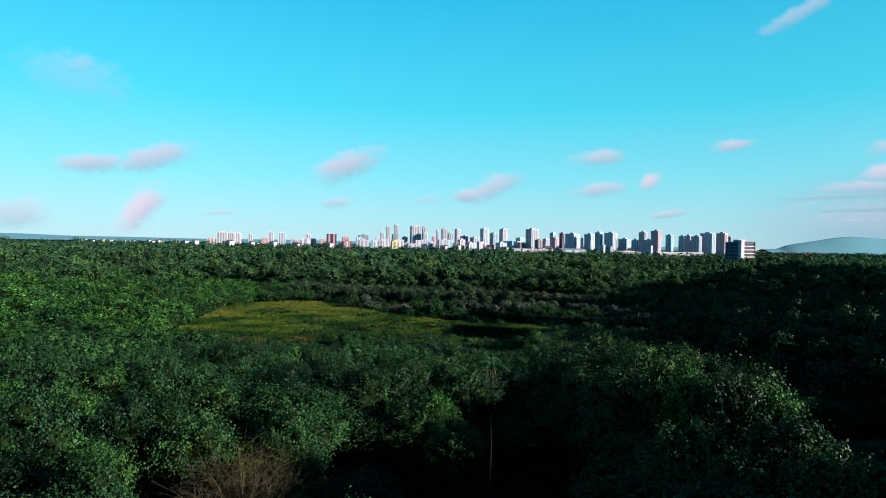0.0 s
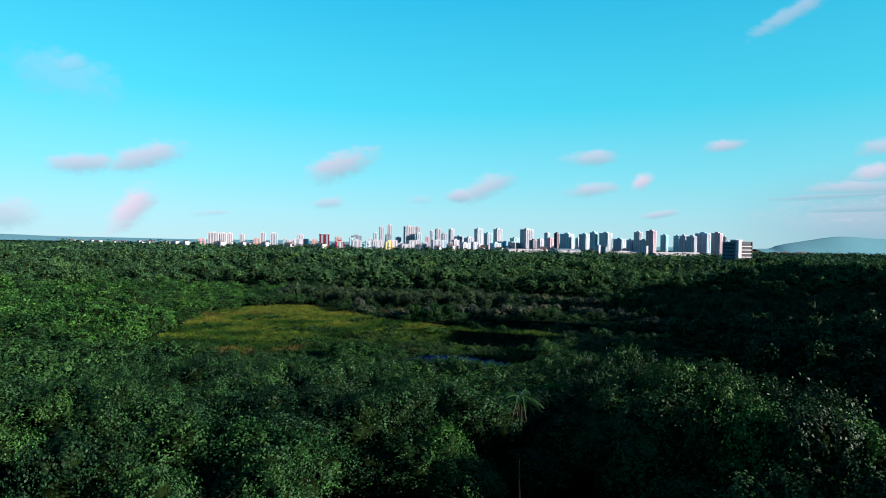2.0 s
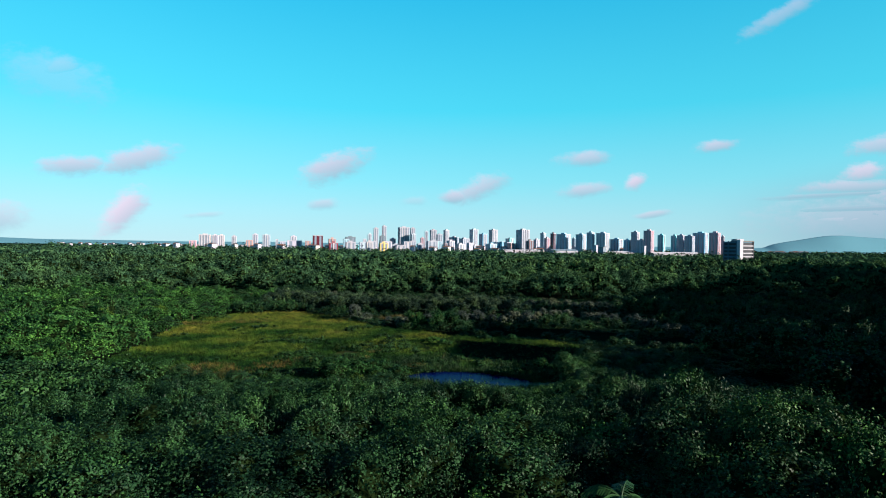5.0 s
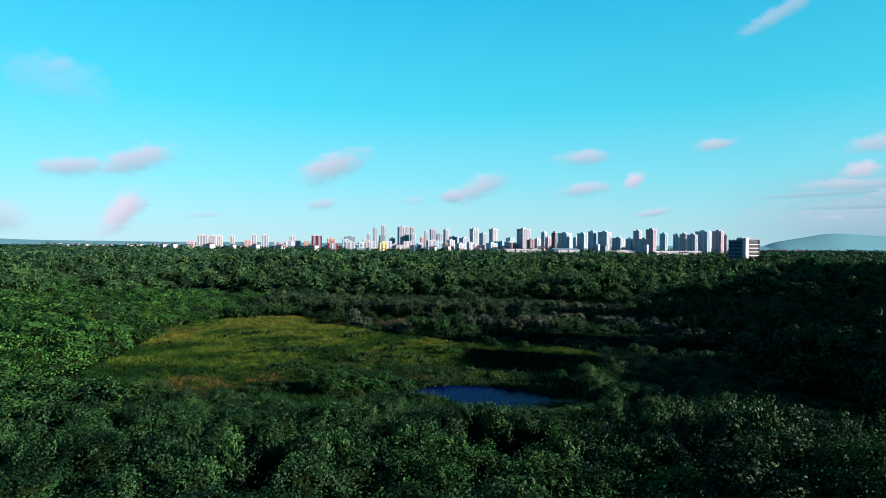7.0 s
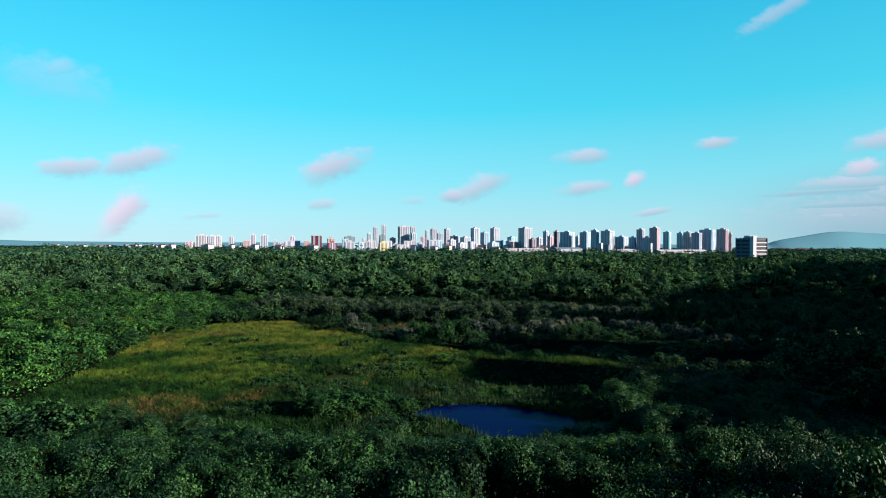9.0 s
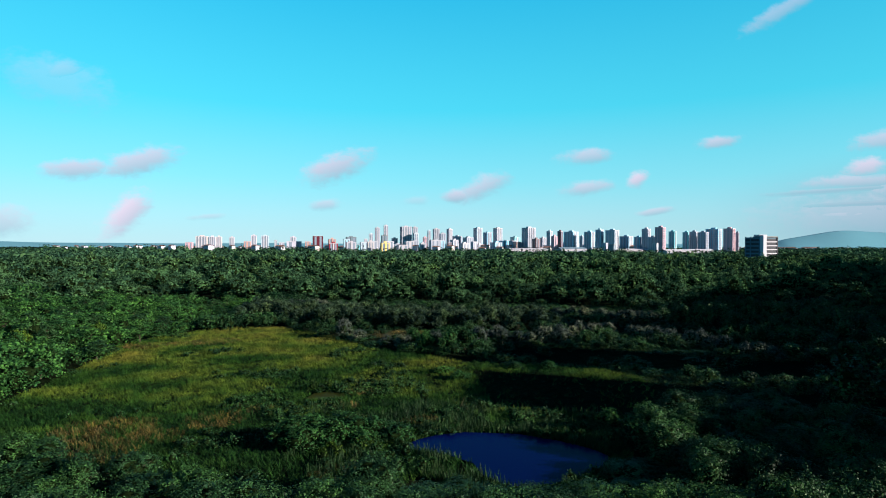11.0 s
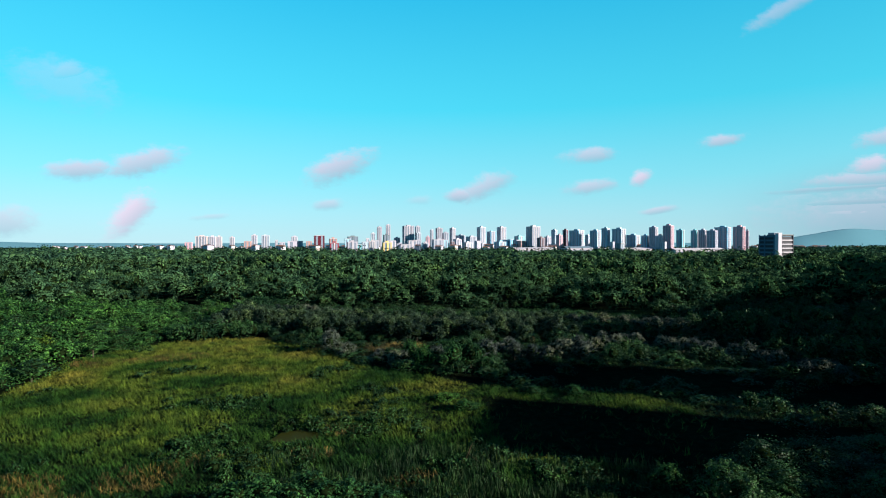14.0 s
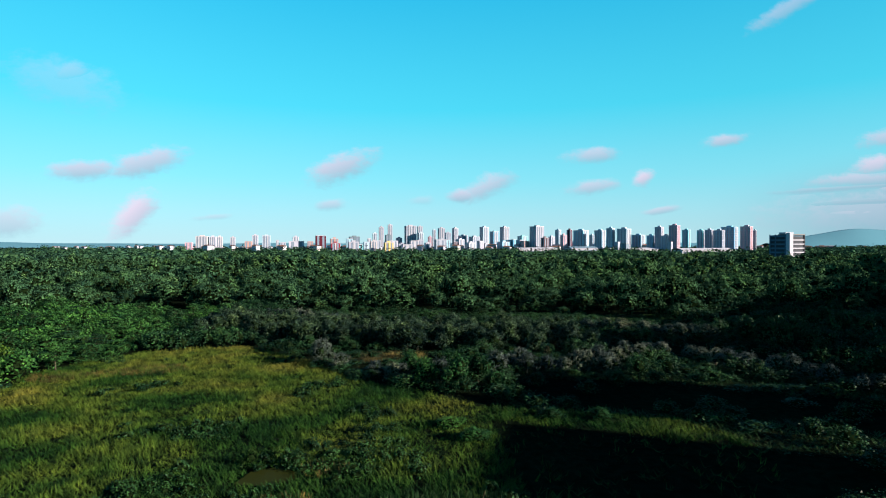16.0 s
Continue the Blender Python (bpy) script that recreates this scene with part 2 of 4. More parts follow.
def grass_material():
    m, t, b = material("meadow_grass", 0.7, 0.03)
    n, g = noise_at(t, 0.045, 3.0)
    n2, _ = noise_at(t, 0.3, 2.0)
    where = t.nodes.new("ShaderNodeSeparateXYZ")
    t.links.new(g.outputs["Position"], where.inputs[0])
    back = t.nodes.new("ShaderNodeMapRange")          # the far end of the meadow is coloured paler and yellower
    t.links.new(where.outputs[1], back.inputs[0])
    for k, v in ((1, 112.0), (2, 240.0), (3, -0.13), (4, 0.15)):
        back.inputs[k].default_value = v
    plus = t.nodes.new("ShaderNodeMath")
    t.links.new(n, plus.inputs[0]), t.links.new(back.outputs[0], plus.inputs[1])
    n = plus.outputs[0]
    blade = ramp(t, g.outputs["Random Per Island"], (0.0, (0.55, 0.6, 0.6)), (0.6, (1, 1, 1)), (1.0, (1.6, 1.4, 1.2)))
    col = ramp(t, n, (0.34, (0.0062, 0.0215, 0.0068)), (0.44, (0.0135, 0.0355, 0.0088)), (0.56, (0.043, 0.065, 0.0135)), (0.78, (0.082, 0.078, 0.020)))
    col = mix(t, 1.0, col, ramp(t, n2, (0.34, (0.45, 0.56, 0.60)), (0.64, (1.6, 1.62, 1.1))), "MULTIPLY")
    t.links.new(mix(t, 1.0, col, blade, "MULTIPLY"), b.inputs["Base Color"])
    return m


GRASS = grass_material()


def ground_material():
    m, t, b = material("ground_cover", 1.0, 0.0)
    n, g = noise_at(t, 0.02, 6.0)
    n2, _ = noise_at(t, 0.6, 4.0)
    # near-black base, standing in for shade where gaps show the ground
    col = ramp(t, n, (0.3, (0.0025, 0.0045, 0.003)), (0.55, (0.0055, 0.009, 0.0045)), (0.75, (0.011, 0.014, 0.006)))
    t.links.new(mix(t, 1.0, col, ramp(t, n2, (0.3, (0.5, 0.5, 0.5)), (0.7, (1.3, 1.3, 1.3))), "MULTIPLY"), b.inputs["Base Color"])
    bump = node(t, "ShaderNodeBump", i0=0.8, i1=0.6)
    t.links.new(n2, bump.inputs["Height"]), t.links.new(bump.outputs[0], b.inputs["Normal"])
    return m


def water_material(name, colour, rough):
    m, t, b = material(name, rough, 0.25)
    b.inputs["Base Color"].default_value, b.inputs["IOR"].default_value = (*colour, 1), 1.06
    n, g = noise_at(t, 1.4, 3.0)
    bump = node(t, "ShaderNodeBump", i0=0.06, i1=0.2)
    t.links.new(n, bump.inputs["Height"]), t.links.new(bump.outputs[0], b.inputs["Normal"])
    return m


def wall_material(name, colour, rough=0.8):
    m, t, b = material(name, rough, 0.2)
    n, g = noise_at(t, 0.05, 4.0)
    who = t.nodes.new("ShaderNodeObjectInfo")
    col = mix(t, 1.0, colour, ramp(t, n, (0.3, (0.84, 0.84, 0.85)), (0.7, (1.04, 1.03, 1.02))), "MULTIPLY")
    col = mix(t, 1.0, col, ramp(t, who.outputs["Random"], (0, (0.9, 0.9, 0.92)), (1, (1.05, 1.04, 1.0))), "MULTIPLY")
    t.links.new(col, b.inputs["Base Color"])
    return m


WALLS = {"white": (0.31, 0.30, 0.36), "cream": (0.37, 0.33, 0.35), "pinkwhite": (0.34, 0.325, 0.41), "pink": (0.42, 0.24, 0.29),
         "brick": (0.32, 0.19, 0.18), "red": (0.062, 0.005, 0.014), "redwhite": (0.17, 0.012, 0.028), "grey": (0.31, 0.39, 0.48),
         "pinkgrey": (0.26, 0.275, 0.35), "brown": (0.12, 0.07, 0.08), "yellow": (0.51, 0.38, 0.15), "blue": (0.12, 0.31, 0.46),
         "bluegrey": (0.23, 0.40, 0.53), "teal": (0.14, 0.40, 0.46), "darkblue": (0.10, 0.14, 0.18)}
WORDS = {"white": "white", "cream": "cream", "pinkwhite": "pale pink", "pink": "salmon pink", "brick": "brick red", "red": "dark red",
         "redwhite": "red and white", "grey": "grey", "pinkgrey": "pinkish grey", "brown": "brown", "yellow": "pale yellow",
         "blue": "blue glazed", "bluegrey": "blue-grey", "teal": "teal glazed", "darkblue": "dark blue"}
PAINT = {k: wall_material("paint_" + k, v) for k, v in WALLS.items()}
TRIM = wall_material("white_trim", (0.32, 0.31, 0.365))
CONCRETE = wall_material("grey_concrete", (0.15, 0.14, 0.14))
STEEL = wall_material("blue_grey_cladding", (0.05, 0.10, 0.155))
# base raised to blue-grey, imitating the sky reflected in the panes
GLAZE, _t, _b = material("window_glass", 0.15, 0.5)
_b.inputs["Base Color"].default_value = (0.14, 0.165, 0.22, 1)
DARK = wall_material("dark_grey_band", (0.026, 0.028, 0.040))
TILE = wall_material("clay_roof", (0.22, 0.1, 0.07))
SHEET = wall_material("blue_sheet_roof", (0.14, 0.19, 0.24), 0.5)
# distance haze is put into the hills' blue base colour
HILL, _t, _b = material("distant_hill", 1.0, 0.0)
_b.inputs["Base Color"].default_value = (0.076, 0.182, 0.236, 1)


# ---- mesh tools ----
def mesh_of(name, co, quads, mat, smooth=False, inner=None):
    """A mesh from arrays of corners and of four-cornered faces; inner marks the dark cores that paint the shade inside
    a crown.
    """
    me = bpy.data.meshes.new(name)
    me.vertices.add(len(co))
    me.vertices.foreach_set("co", np.ascontiguousarray(co, dtype=np.float32).ravel())
    me.loops.add(quads.size)
    me.loops.foreach_set("vertex_index", np.ascontiguousarray(quads, dtype=np.int32).ravel())
    me.polygons.add(len(quads))
    me.polygons.foreach_set("loop_start", np.arange(0, quads.size, 4, dtype=np.int32))
    me.materials.append(mat)
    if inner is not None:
        me.materials.append(CROWN_SHADE)
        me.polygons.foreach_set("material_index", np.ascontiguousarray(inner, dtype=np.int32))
    me.update(calc_edges=True)
    if smooth:
        me.shade_smooth()
    else:
        me.shade_flat()
    return me


def join(*pieces):
    """Several (corners, faces) as one."""
    co, qu, n = [], [], 0
    for c, q in pieces:
        co.append(c), qu.append(q + n)
        n += len(c)
    return np.concatenate(co), np.concatenate(qu)


def tiled(variants, places):
    """Copies of (corners, faces) variants; places are rows of x, y, z, width, height, turn, variant."""
    places = np.asarray(places, float)
    made, inner = [], []
    for k, (c, q, *more) in enumerate(variants):
        p = places[places[:, 6].astype(int) == k]
        if not len(p):
            continue
        cs, sn = np.cos(p[:, 5])[:, None], np.sin(p[:, 5])[:, None]
        x = p[:, 0:1] + p[:, 3:4] * (cs * c[:, 0] - sn * c[:, 1])
        y = p[:, 1:2] + p[:, 3:4] * (sn * c[:, 0] + cs * c[:, 1])
        z = p[:, 2:3] + p[:, 4:5] * c[None, :, 2]
        co = np.stack([x, y, z], -1).reshape(-1, 3)
        qu = (q[None] + (np.arange(len(p)) * len(c))[:, None, None]).reshape(-1, 4)
        made.append((co, qu))
        if more:
            inner.append(np.tile(more[0], len(p)))
    return (*join(*made), np.concatenate(inner)) if inner else join(*made)


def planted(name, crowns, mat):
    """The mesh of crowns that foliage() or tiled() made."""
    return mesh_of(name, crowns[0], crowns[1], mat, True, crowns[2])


def part(name, me, parent, label=""):
    ob = new(name, me)
    ob.parent = parent
    return tagged(ob, label) if label else ob


def ball(steps):
    """A unit sphere of four-cornered faces."""
    co, qu = [], []
    for axis in range(3):
        for side in (-1, 1):
            base = len(co)
            for i in range(steps + 1):
                for j in range(steps + 1):
                    a, b = math.tan((i / steps - 0.5) * math.pi / 2), math.tan((j / steps - 0.5) * math.pi / 2)
                    v = [0, 0, 0]
                    v[axis], v[(axis + 1) % 3], v[(axis + 2) % 3] = side, a * side, b
                    co.append(Vector(v).normalized())
            for i in range(steps):
                for j in range(steps):
                    k = base + i * (steps + 1) + j
                    qu.append((k, k + steps + 1, k + steps + 2, k + 1))
    return np.array(co, float), np.array(qu, int)


def tube(points, radii, sides=6):
    """A tapered limb along points."""
    co, qu = [], []
    for i, p in enumerate(points):
        d = Vector(points[min(i + 1, len(points) - 1)]) - Vector(points[max(i - 1, 0)])
        turn = d.to_track_quat("Z", "Y")
        for k in range(sides):
            a = 2 * math.pi * k / sides
            co.append(Vector(p) + turn @ Vector((math.cos(a) * radii[i], math.sin(a) * radii[i], 0)))
    for i in range(len(points) - 1):
        for k in range(sides):
            a, b = i * sides + k, i * sides + (k + 1) % sides
            qu.append((a, b, b + sides, a + sides))
    return np.array([tuple(v) for v in co]), np.array(qu, int)


def foliage(rng, lobes, count, size, slim=0.5, core=2, up=0.25, solid=99, stray=0.36, leafy=False, clump=9.0):
    """A crown: lumpy lobes (x, y, z, rx, ry, rz), each set all over with single folded leaves or leaf clumps."""
    lobes = np.asarray(lobes, float)
    share = lobes[:, 3] * lobes[:, 5]
    which = rng.choice(len(lobes), count * 3, p=share / share.sum())
    way = rng.normal(size=(count * 3, 3))
    way[:, 2] += up
    way /= np.linalg.norm(way, axis=1)[:, None]
    lo = lobes[which]
    swell = 1 + 0.16 * np.sin(way @ rng.normal(size=3) * 3.4 + which) + 0.12 * np.sin(way @ rng.normal(size=3) * 6.5 + which * 2.0)
    reach = np.where(rng.random(count * 3) < 0.16, rng.uniform(1.05, 1.3, count * 3), rng.uniform(0.84, 1.08, count * 3))
    # leaves gather in sprays; pits between them bare the core coloured as shade
    spray, slope = 0.0, 0.0
    for k in (1.0, 1.7, 2.9):
        axis = rng.normal(size=3)
        axis *= clump / np.linalg.norm(axis)
        spray, slope = spray + np.sin(way @ axis + which * k), slope + np.cos(way @ axis + which * k)[:, None] * axis
    reach = reach + 0.09 * spray
    at = lo[:, :3] + way * lo[:, 3:] * (swell * reach)[:, None]
    inside = np.zeros(len(at), bool)
    for k, l in enumerate(lobes):
        inside |= (which != k) & ((((at - l[:3]) / l[3:]) ** 2).sum(1) < 0.72)
    keep = np.flatnonzero(~inside & (at[:, 2] > 0.1) & (spray > -0.75))[:count]
    at, way, slope = at[keep], way[keep], slope[keep]
    slope -= way * (slope * way).sum(1)[:, None]
    face = way - 0.09 * slope + rng.normal(size=at.shape) * stray
    face[:, 2] += 0.15
    face /= np.linalg.norm(face, axis=1)[:, None]
    along = np.cross(face, rng.normal(size=at.shape))
    along /= np.linalg.norm(along, axis=1)[:, None]
    over = np.cross(face, along)
    s = size * rng.uniform(0.6, 1.35, (len(at), 1))
    fold = face * s * 0.12
    co = np.stack([at - along * s * 0.5 - fold, at + over * s * slim * 0.5 + fold, at + along * s * 0.5 - fold, at - over * s * slim * 0.5 + fold], 1)
    leaves = co.reshape(-1, 3), np.arange(len(at) * 4).reshape(-1, 4)
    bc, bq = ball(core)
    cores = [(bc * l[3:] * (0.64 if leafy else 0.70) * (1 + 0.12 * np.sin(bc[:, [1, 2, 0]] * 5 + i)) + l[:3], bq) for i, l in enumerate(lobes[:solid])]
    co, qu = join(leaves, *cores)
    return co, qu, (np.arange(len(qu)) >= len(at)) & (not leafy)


def lobes_of(rng, height, radius, count, low=0.35, flat_top=0.8):
    """Lobes of a spreading crown between low * height and height."""
    mid = height * (1 + low) / 2
    rows = [(0, 0, mid, radius * 0.62, radius * 0.62, height * (1 - low) * 0.45)]
    for k in range(count):
        a, r = 2 * math.pi * (k + rng.uniform(-0.4, 0.4)) / count, radius * rng.uniform(0.35, 0.85)
        q = radius * rng.uniform(0.22, 0.5)
        z = low * height + q * 0.5 + (height * (1 - low) - q * 1.3) * rng.uniform(0.1, 1.0) * (1.1 - 0.45 * r / radius)
        rows.append((r * math.cos(a), r * math.sin(a), z, q, q, q * flat_top))
    q = radius * 0.5
    rows.append((rng.uniform(-1, 1) * 0.15 * radius, rng.uniform(-1, 1) * 0.15 * radius, height - q * flat_top, q, q, q * flat_top))
    return rows


def dome(rng, height, radius, count):
    """Lobes of a rounded crown: a broad head, a ring of shoulders and some tops."""
    rows = [(0, 0, height * 0.6, radius * 0.66, radius * 0.66, height * 0.32), (0, 0, height * 0.2, radius * 0.3, radius * 0.3, height * 0.2)]
    for k in range(count):
        a = 6.28 * (k + rng.uniform(-0.35, 0.35)) / count
        r, q = radius * rng.uniform(0.40, 0.66), radius * rng.uniform(0.36, 0.54)
        rows.append((r * math.cos(a), r * math.sin(a), height * rng.uniform(0.5, 0.74), q, q, q * 0.8))
    for k in range(2):
        a, r, q = rng.uniform(0, 6.28), radius * rng.uniform(0.05, 0.35), radius * rng.uniform(0.36, 0.48)
        rows.append((r * math.cos(a), r * math.sin(a), height * rng.uniform(0.9, 1.0) - q * 0.75, q, q, q * 0.75))
    return rows


def spread(rng, x0, x1, y0, y1, step, keep):
    """Uneven places over a stretch of the plan where keep(x, y) is true."""
    rows = []
    for i in range(int((x1 - x0) / step) + 1):
        for j in range(int((y1 - y0) / step) + 1):
            x = x0 + (i + 0.5 * (j % 2) + rng.uniform(-0.38, 0.38)) * step
            y = y0 + (j + rng.uniform(-0.38, 0.38)) * step
            if keep(x, y):
                rows.append((x, y))
    return rows


def rough(x, y, scale, seed=0.0):
    """Smooth noise over the plan, about -1 to 1."""
    return noise.noise(Vector((x / scale, y / scale, seed))) * 1.6


def inside(x, y, outline):
    hit, n = False, len(outline)
    for i in range(n):
        (ax, ay), (bx, by) = outline[i], outline[(i + 1) % n]
        if (ay > y) != (by > y) and x < (bx - ax) * (y - ay) / (by - ay) + ax:
            hit = not hit
    return hit


def along_line(points, x):
    """Linear interpolation of y over rows of (x, y)."""
    return float(np.interp(x, [p[0] for p in points], [p[1] for p in points]))


# ---- plan ----
POND = [(-4, 101.5), (-1, 105), (3, 107.5), (9, 108.8), (19, 107.2), (26, 103), (31, 98.5), (33, 95), (31.5, 91), (27, 87.5), (20, 84), (13, 83.5), (9.5, 88), (8.5, 93), (4, 97.5), (0, 99.5)]
MEADOW = [(-97, 99), (-98, 150), (-104, 195), (-108, 214), (-92, 243), (-60, 251), (-38, 233), (-16, 201), (3, 187), (16, 173), (57, 162), (64, 147),
          (58, 128), (40, 108), (36, 92), (24, 80), (8, 82), (0, 88), (-10, 83), (-20, 78), (-36, 86), (-52, 90), (-72, 97)]
PUDDLE = [(-27.5, 135), (-26, 140), (-22, 141.5), (-18.5, 139), (-18, 136.5), (-22, 134)]
EDGE = [(-200, 112), (-95, 101), (-72, 95), (-50, 88), (-36, 84), (-20, 74), (-10, 80), (0, 86), (8, 80), (22, 78), (34, 88), (44, 104), (60, 114), (90, 118), (120, 110), (400, 110)]


def bare(x, y):
    """Gaps in the near wood where the shade lies on the ground."""
    return math.hypot((x + 19) / 11, (y + 40) / 16) < 1 or math.hypot((x - 17) / 11, (y + 20) / 22) < 0.9 or math.hypot((x + 6) / 6, (y + 15) / 12) < 1 or math.hypot((x + 30) / 16, (y - 26) / 4) < 1 or math.hypot((x - 3) / 7, (y + 33) / 28) < 1 or math.hypot((x - 11) / 9, (y - 41) / 11) < 1 or math.hypot((x - 34) / 4.5, (y - 44) / 8) < 1


# ---- ground ----
def sheet(name, outline, z, mat, label, category):
    bm = bmesh.new()
    bm.faces.new([bm.verts.new((x, y, z)) for x, y in outline])
    me = bpy.data.meshes.new(name)
    bm.to_mesh(me), bm.free()
    me.materials.append(mat)
    return tagged(new(name, me), label, category, kind="structure")


def ground():
    """One sheet to the horizon, finer and slightly uneven near the meadow."""
    xs = np.concatenate([np.linspace(-4900, -420, 20), np.linspace(-400, 400, 81), np.linspace(420, 4900, 20)])
    ys = np.concatenate([np.linspace(-700, -100, 7), np.linspace(-90, 500, 60), np.linspace(540, 4850, 30)])
    co = np.array([(x, y, 0.35 * rough(x, y, 23, 3) - 0.35 if abs(x) < 380 and -90 < y < 480 else 0.0) for y in ys for x in xs])
    for r in co:
        if math.hypot(r[0] - 14, (r[1] - 95) * 1.3) < 26 or math.hypot(r[0] + 22, r[1] - 138) < 9:
            r[2] = -0.6
    nx = len(xs)
    qu = np.array([(j * nx + i, j * nx + i + 1, (j + 1) * nx + i + 1, (j + 1) * nx + i) for j in range(len(ys) - 1) for i in range(nx - 1)])
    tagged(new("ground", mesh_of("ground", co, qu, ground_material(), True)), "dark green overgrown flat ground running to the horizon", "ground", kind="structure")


ground()
# the sky's reflection is put into the pond's blue base colour
sheet("water", POND, -0.12, water_material("pond_water", (0.0005, 0.0026, 0.032), 0.16), "deep blue still pond water among reeds", "pond")
sheet("water", PUDDLE, -0.1, water_material("puddle_water", (0.016, 0.019, 0.004), 0.4), "small muddy olive-brown puddle in the grass", "puddle")


# ---- near wood ----
rng = np.random.default_rng(11)


def tree_model(seed, height, radius, lobes, leaves, size, mat, name="tree", low=0.3):
    """A broadleaf tree: tapered trunk with limbs, and a lumpy crown of single leaf clumps."""
    r = np.random.default_rng(seed)
    thing = new(name)
    thing.empty_display_size = 1.0
    top = (r.uniform(-0.6, 0.6), r.uniform(-0.6, 0.6), height * 0.6)
    limbs = [tube([(0, 0, -0.3), (top[0] * 0.4, top[1] * 0.4, height * 0.3), top], [0.32, 0.24, 0.1], 7)]
    for k in range(4):
        a = k * 1.6 + r.uniform(-0.4, 0.4)
        b = Vector((top[0] * 0.4, top[1] * 0.4, height * (0.28 + 0.05 * k)))
        limbs.append(tube([b, b + Vector((math.cos(a), math.sin(a), 0.9)) * radius * 0.3, b + Vector((math.cos(a), math.sin(a), 0.7)) * radius * 0.7], [0.16, 0.11, 0.04], 5))
    part("trunk", mesh_of("trunk", *join(*limbs), BARK, True), thing)
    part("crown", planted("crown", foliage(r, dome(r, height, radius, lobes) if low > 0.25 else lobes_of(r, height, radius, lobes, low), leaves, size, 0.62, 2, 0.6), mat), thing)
    return thing


def scatter(models, places, label, category, group, base=1.0):
    """Copies of the models at places (x, y, height factor, width factor); the models themselves take the first ones."""
    for i, (x, y, sz, sw) in enumerate(places):
        m = Matrix.Translation((x, y, -0.3)) @ Matrix.Rotation(rng.uniform(0, 6.28), 4, "Z") @ Matrix.Diagonal((sw, sw, sz, 1))
        source = models[i % len(models)]
        if i < len(models):
            tagged(source, label, category, group)
            source.matrix_basis = m
        else:
            k = source.scale.copy()
            copy_thing(source, m @ Matrix.Diagonal((1 / k[0], 1 / k[1], 1 / k[2], 1)))


def near_height(x, y):
    shade_gap = 9.5 * math.exp(-(((x + 6) / 9) ** 2 + ((y + 15) / 18) ** 2) ** 2) + 12.5 * math.exp(-(((x - 18) / 15) ** 2 + ((y + 19) / 27) ** 2) ** 2)
    crest = 4.0 * math.exp(-(((x - 46) / 15) ** 2 + ((y + 4) / 44) ** 2) ** 2)
    return 17.0 + crest - shade_gap - 10.5 * min(max((y - 8) / 66, 0), 1) + 1.6 * rough(x, y, 17, 5)


def in_sight(x, y, side=14):
    return -0.84 * (y + 95) - side < x < 0.97 * (y + 95) + side + 22


def brow(y):
    """Where the near wood ends above the low, shaded ground to its right."""
    return along_line([(-55, 48), (-17, 53), (5, 56), (26, 64), (60, 77), (100, 82), (138, 78)], y) + 3 * rough(y, 0, 14, 91)


def wooded(x, y):
    return in_sight(x, y, 8) and not bare(x, y) and (x < brow(y) or rng.random() < 0.4)


def size_of(x, y, full, least):
    uneven = rng.choice([0.72, 0.86, 0.95, 1.0, 1.08], p=[0.15, 0.2, 0.25, 0.25, 0.15]) if x < 6 and y < -8 else rng.uniform(0.86, 1.02)
    h = max(near_height(x, y), least) * uneven
    if x > brow(y):
        h = max(min(h, 16) * 0.42, 2.2)
    return x, y, h / full, rng.uniform(0.74, 1.04) if x < 6 and y < -8 else rng.uniform(0.85, 1.25)


trees = [size_of(x, y, 16, 4) for x, y in spread(rng, -84, 98, -56, 30, 7.8, wooded)]
broad = [tree_model(100 + i, 16, 6.2, 7, 5600, 0.34, LEAF) for i in range(6)] + [tree_model(120, 16, 6.0, 7, 5600, 0.34, LEAF_FRESH)]
scatter(broad, trees, "broadleaf tree with dense dark green rounded crown in the wood", "tree", "trees of the near wood")
shrubs = [size_of(x, y, 8, 4.2) for x, y in spread(rng, -125, 128, 30, 116, 5.6, lambda x, y: wooded(x, y) and y < along_line(EDGE, x))]
# low growth on the near bank, so that the pond lies open
shrubs = [(x, y, min(h, max(0.22, (1.2 + 0.34 * (82 - y)) / 8)) if -6 < x < 40 and y > 56 else h, w) for x, y, h, w in shrubs]
shrubs.sort(key=lambda p: abs(p[0] - 8))
bushy = [tree_model(200 + i, 8, 4.2, 7, 3000, 0.31, LEAF, "shrub", 0.1) for i in range(5)]
scatter(bushy, shrubs[:290], "tall dense green shrub with glossy leaves at the meadow's edge", "shrub", "shrubs before the meadow")
rest = [foliage(np.random.default_rng(230 + i), lobes_of(np.random.default_rng(240 + i), 8, 4.2, 6, 0.1), 480, 0.7, 0.65, 2, 0.6, 3) for i in range(4)]
places = [(x, y, -0.3, sw, sz, rng.uniform(0, 6.28), rng.integers(4)) for x, y, sz, sw in shrubs[290:]]
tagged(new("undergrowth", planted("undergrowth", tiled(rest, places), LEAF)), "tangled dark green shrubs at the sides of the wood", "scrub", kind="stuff")


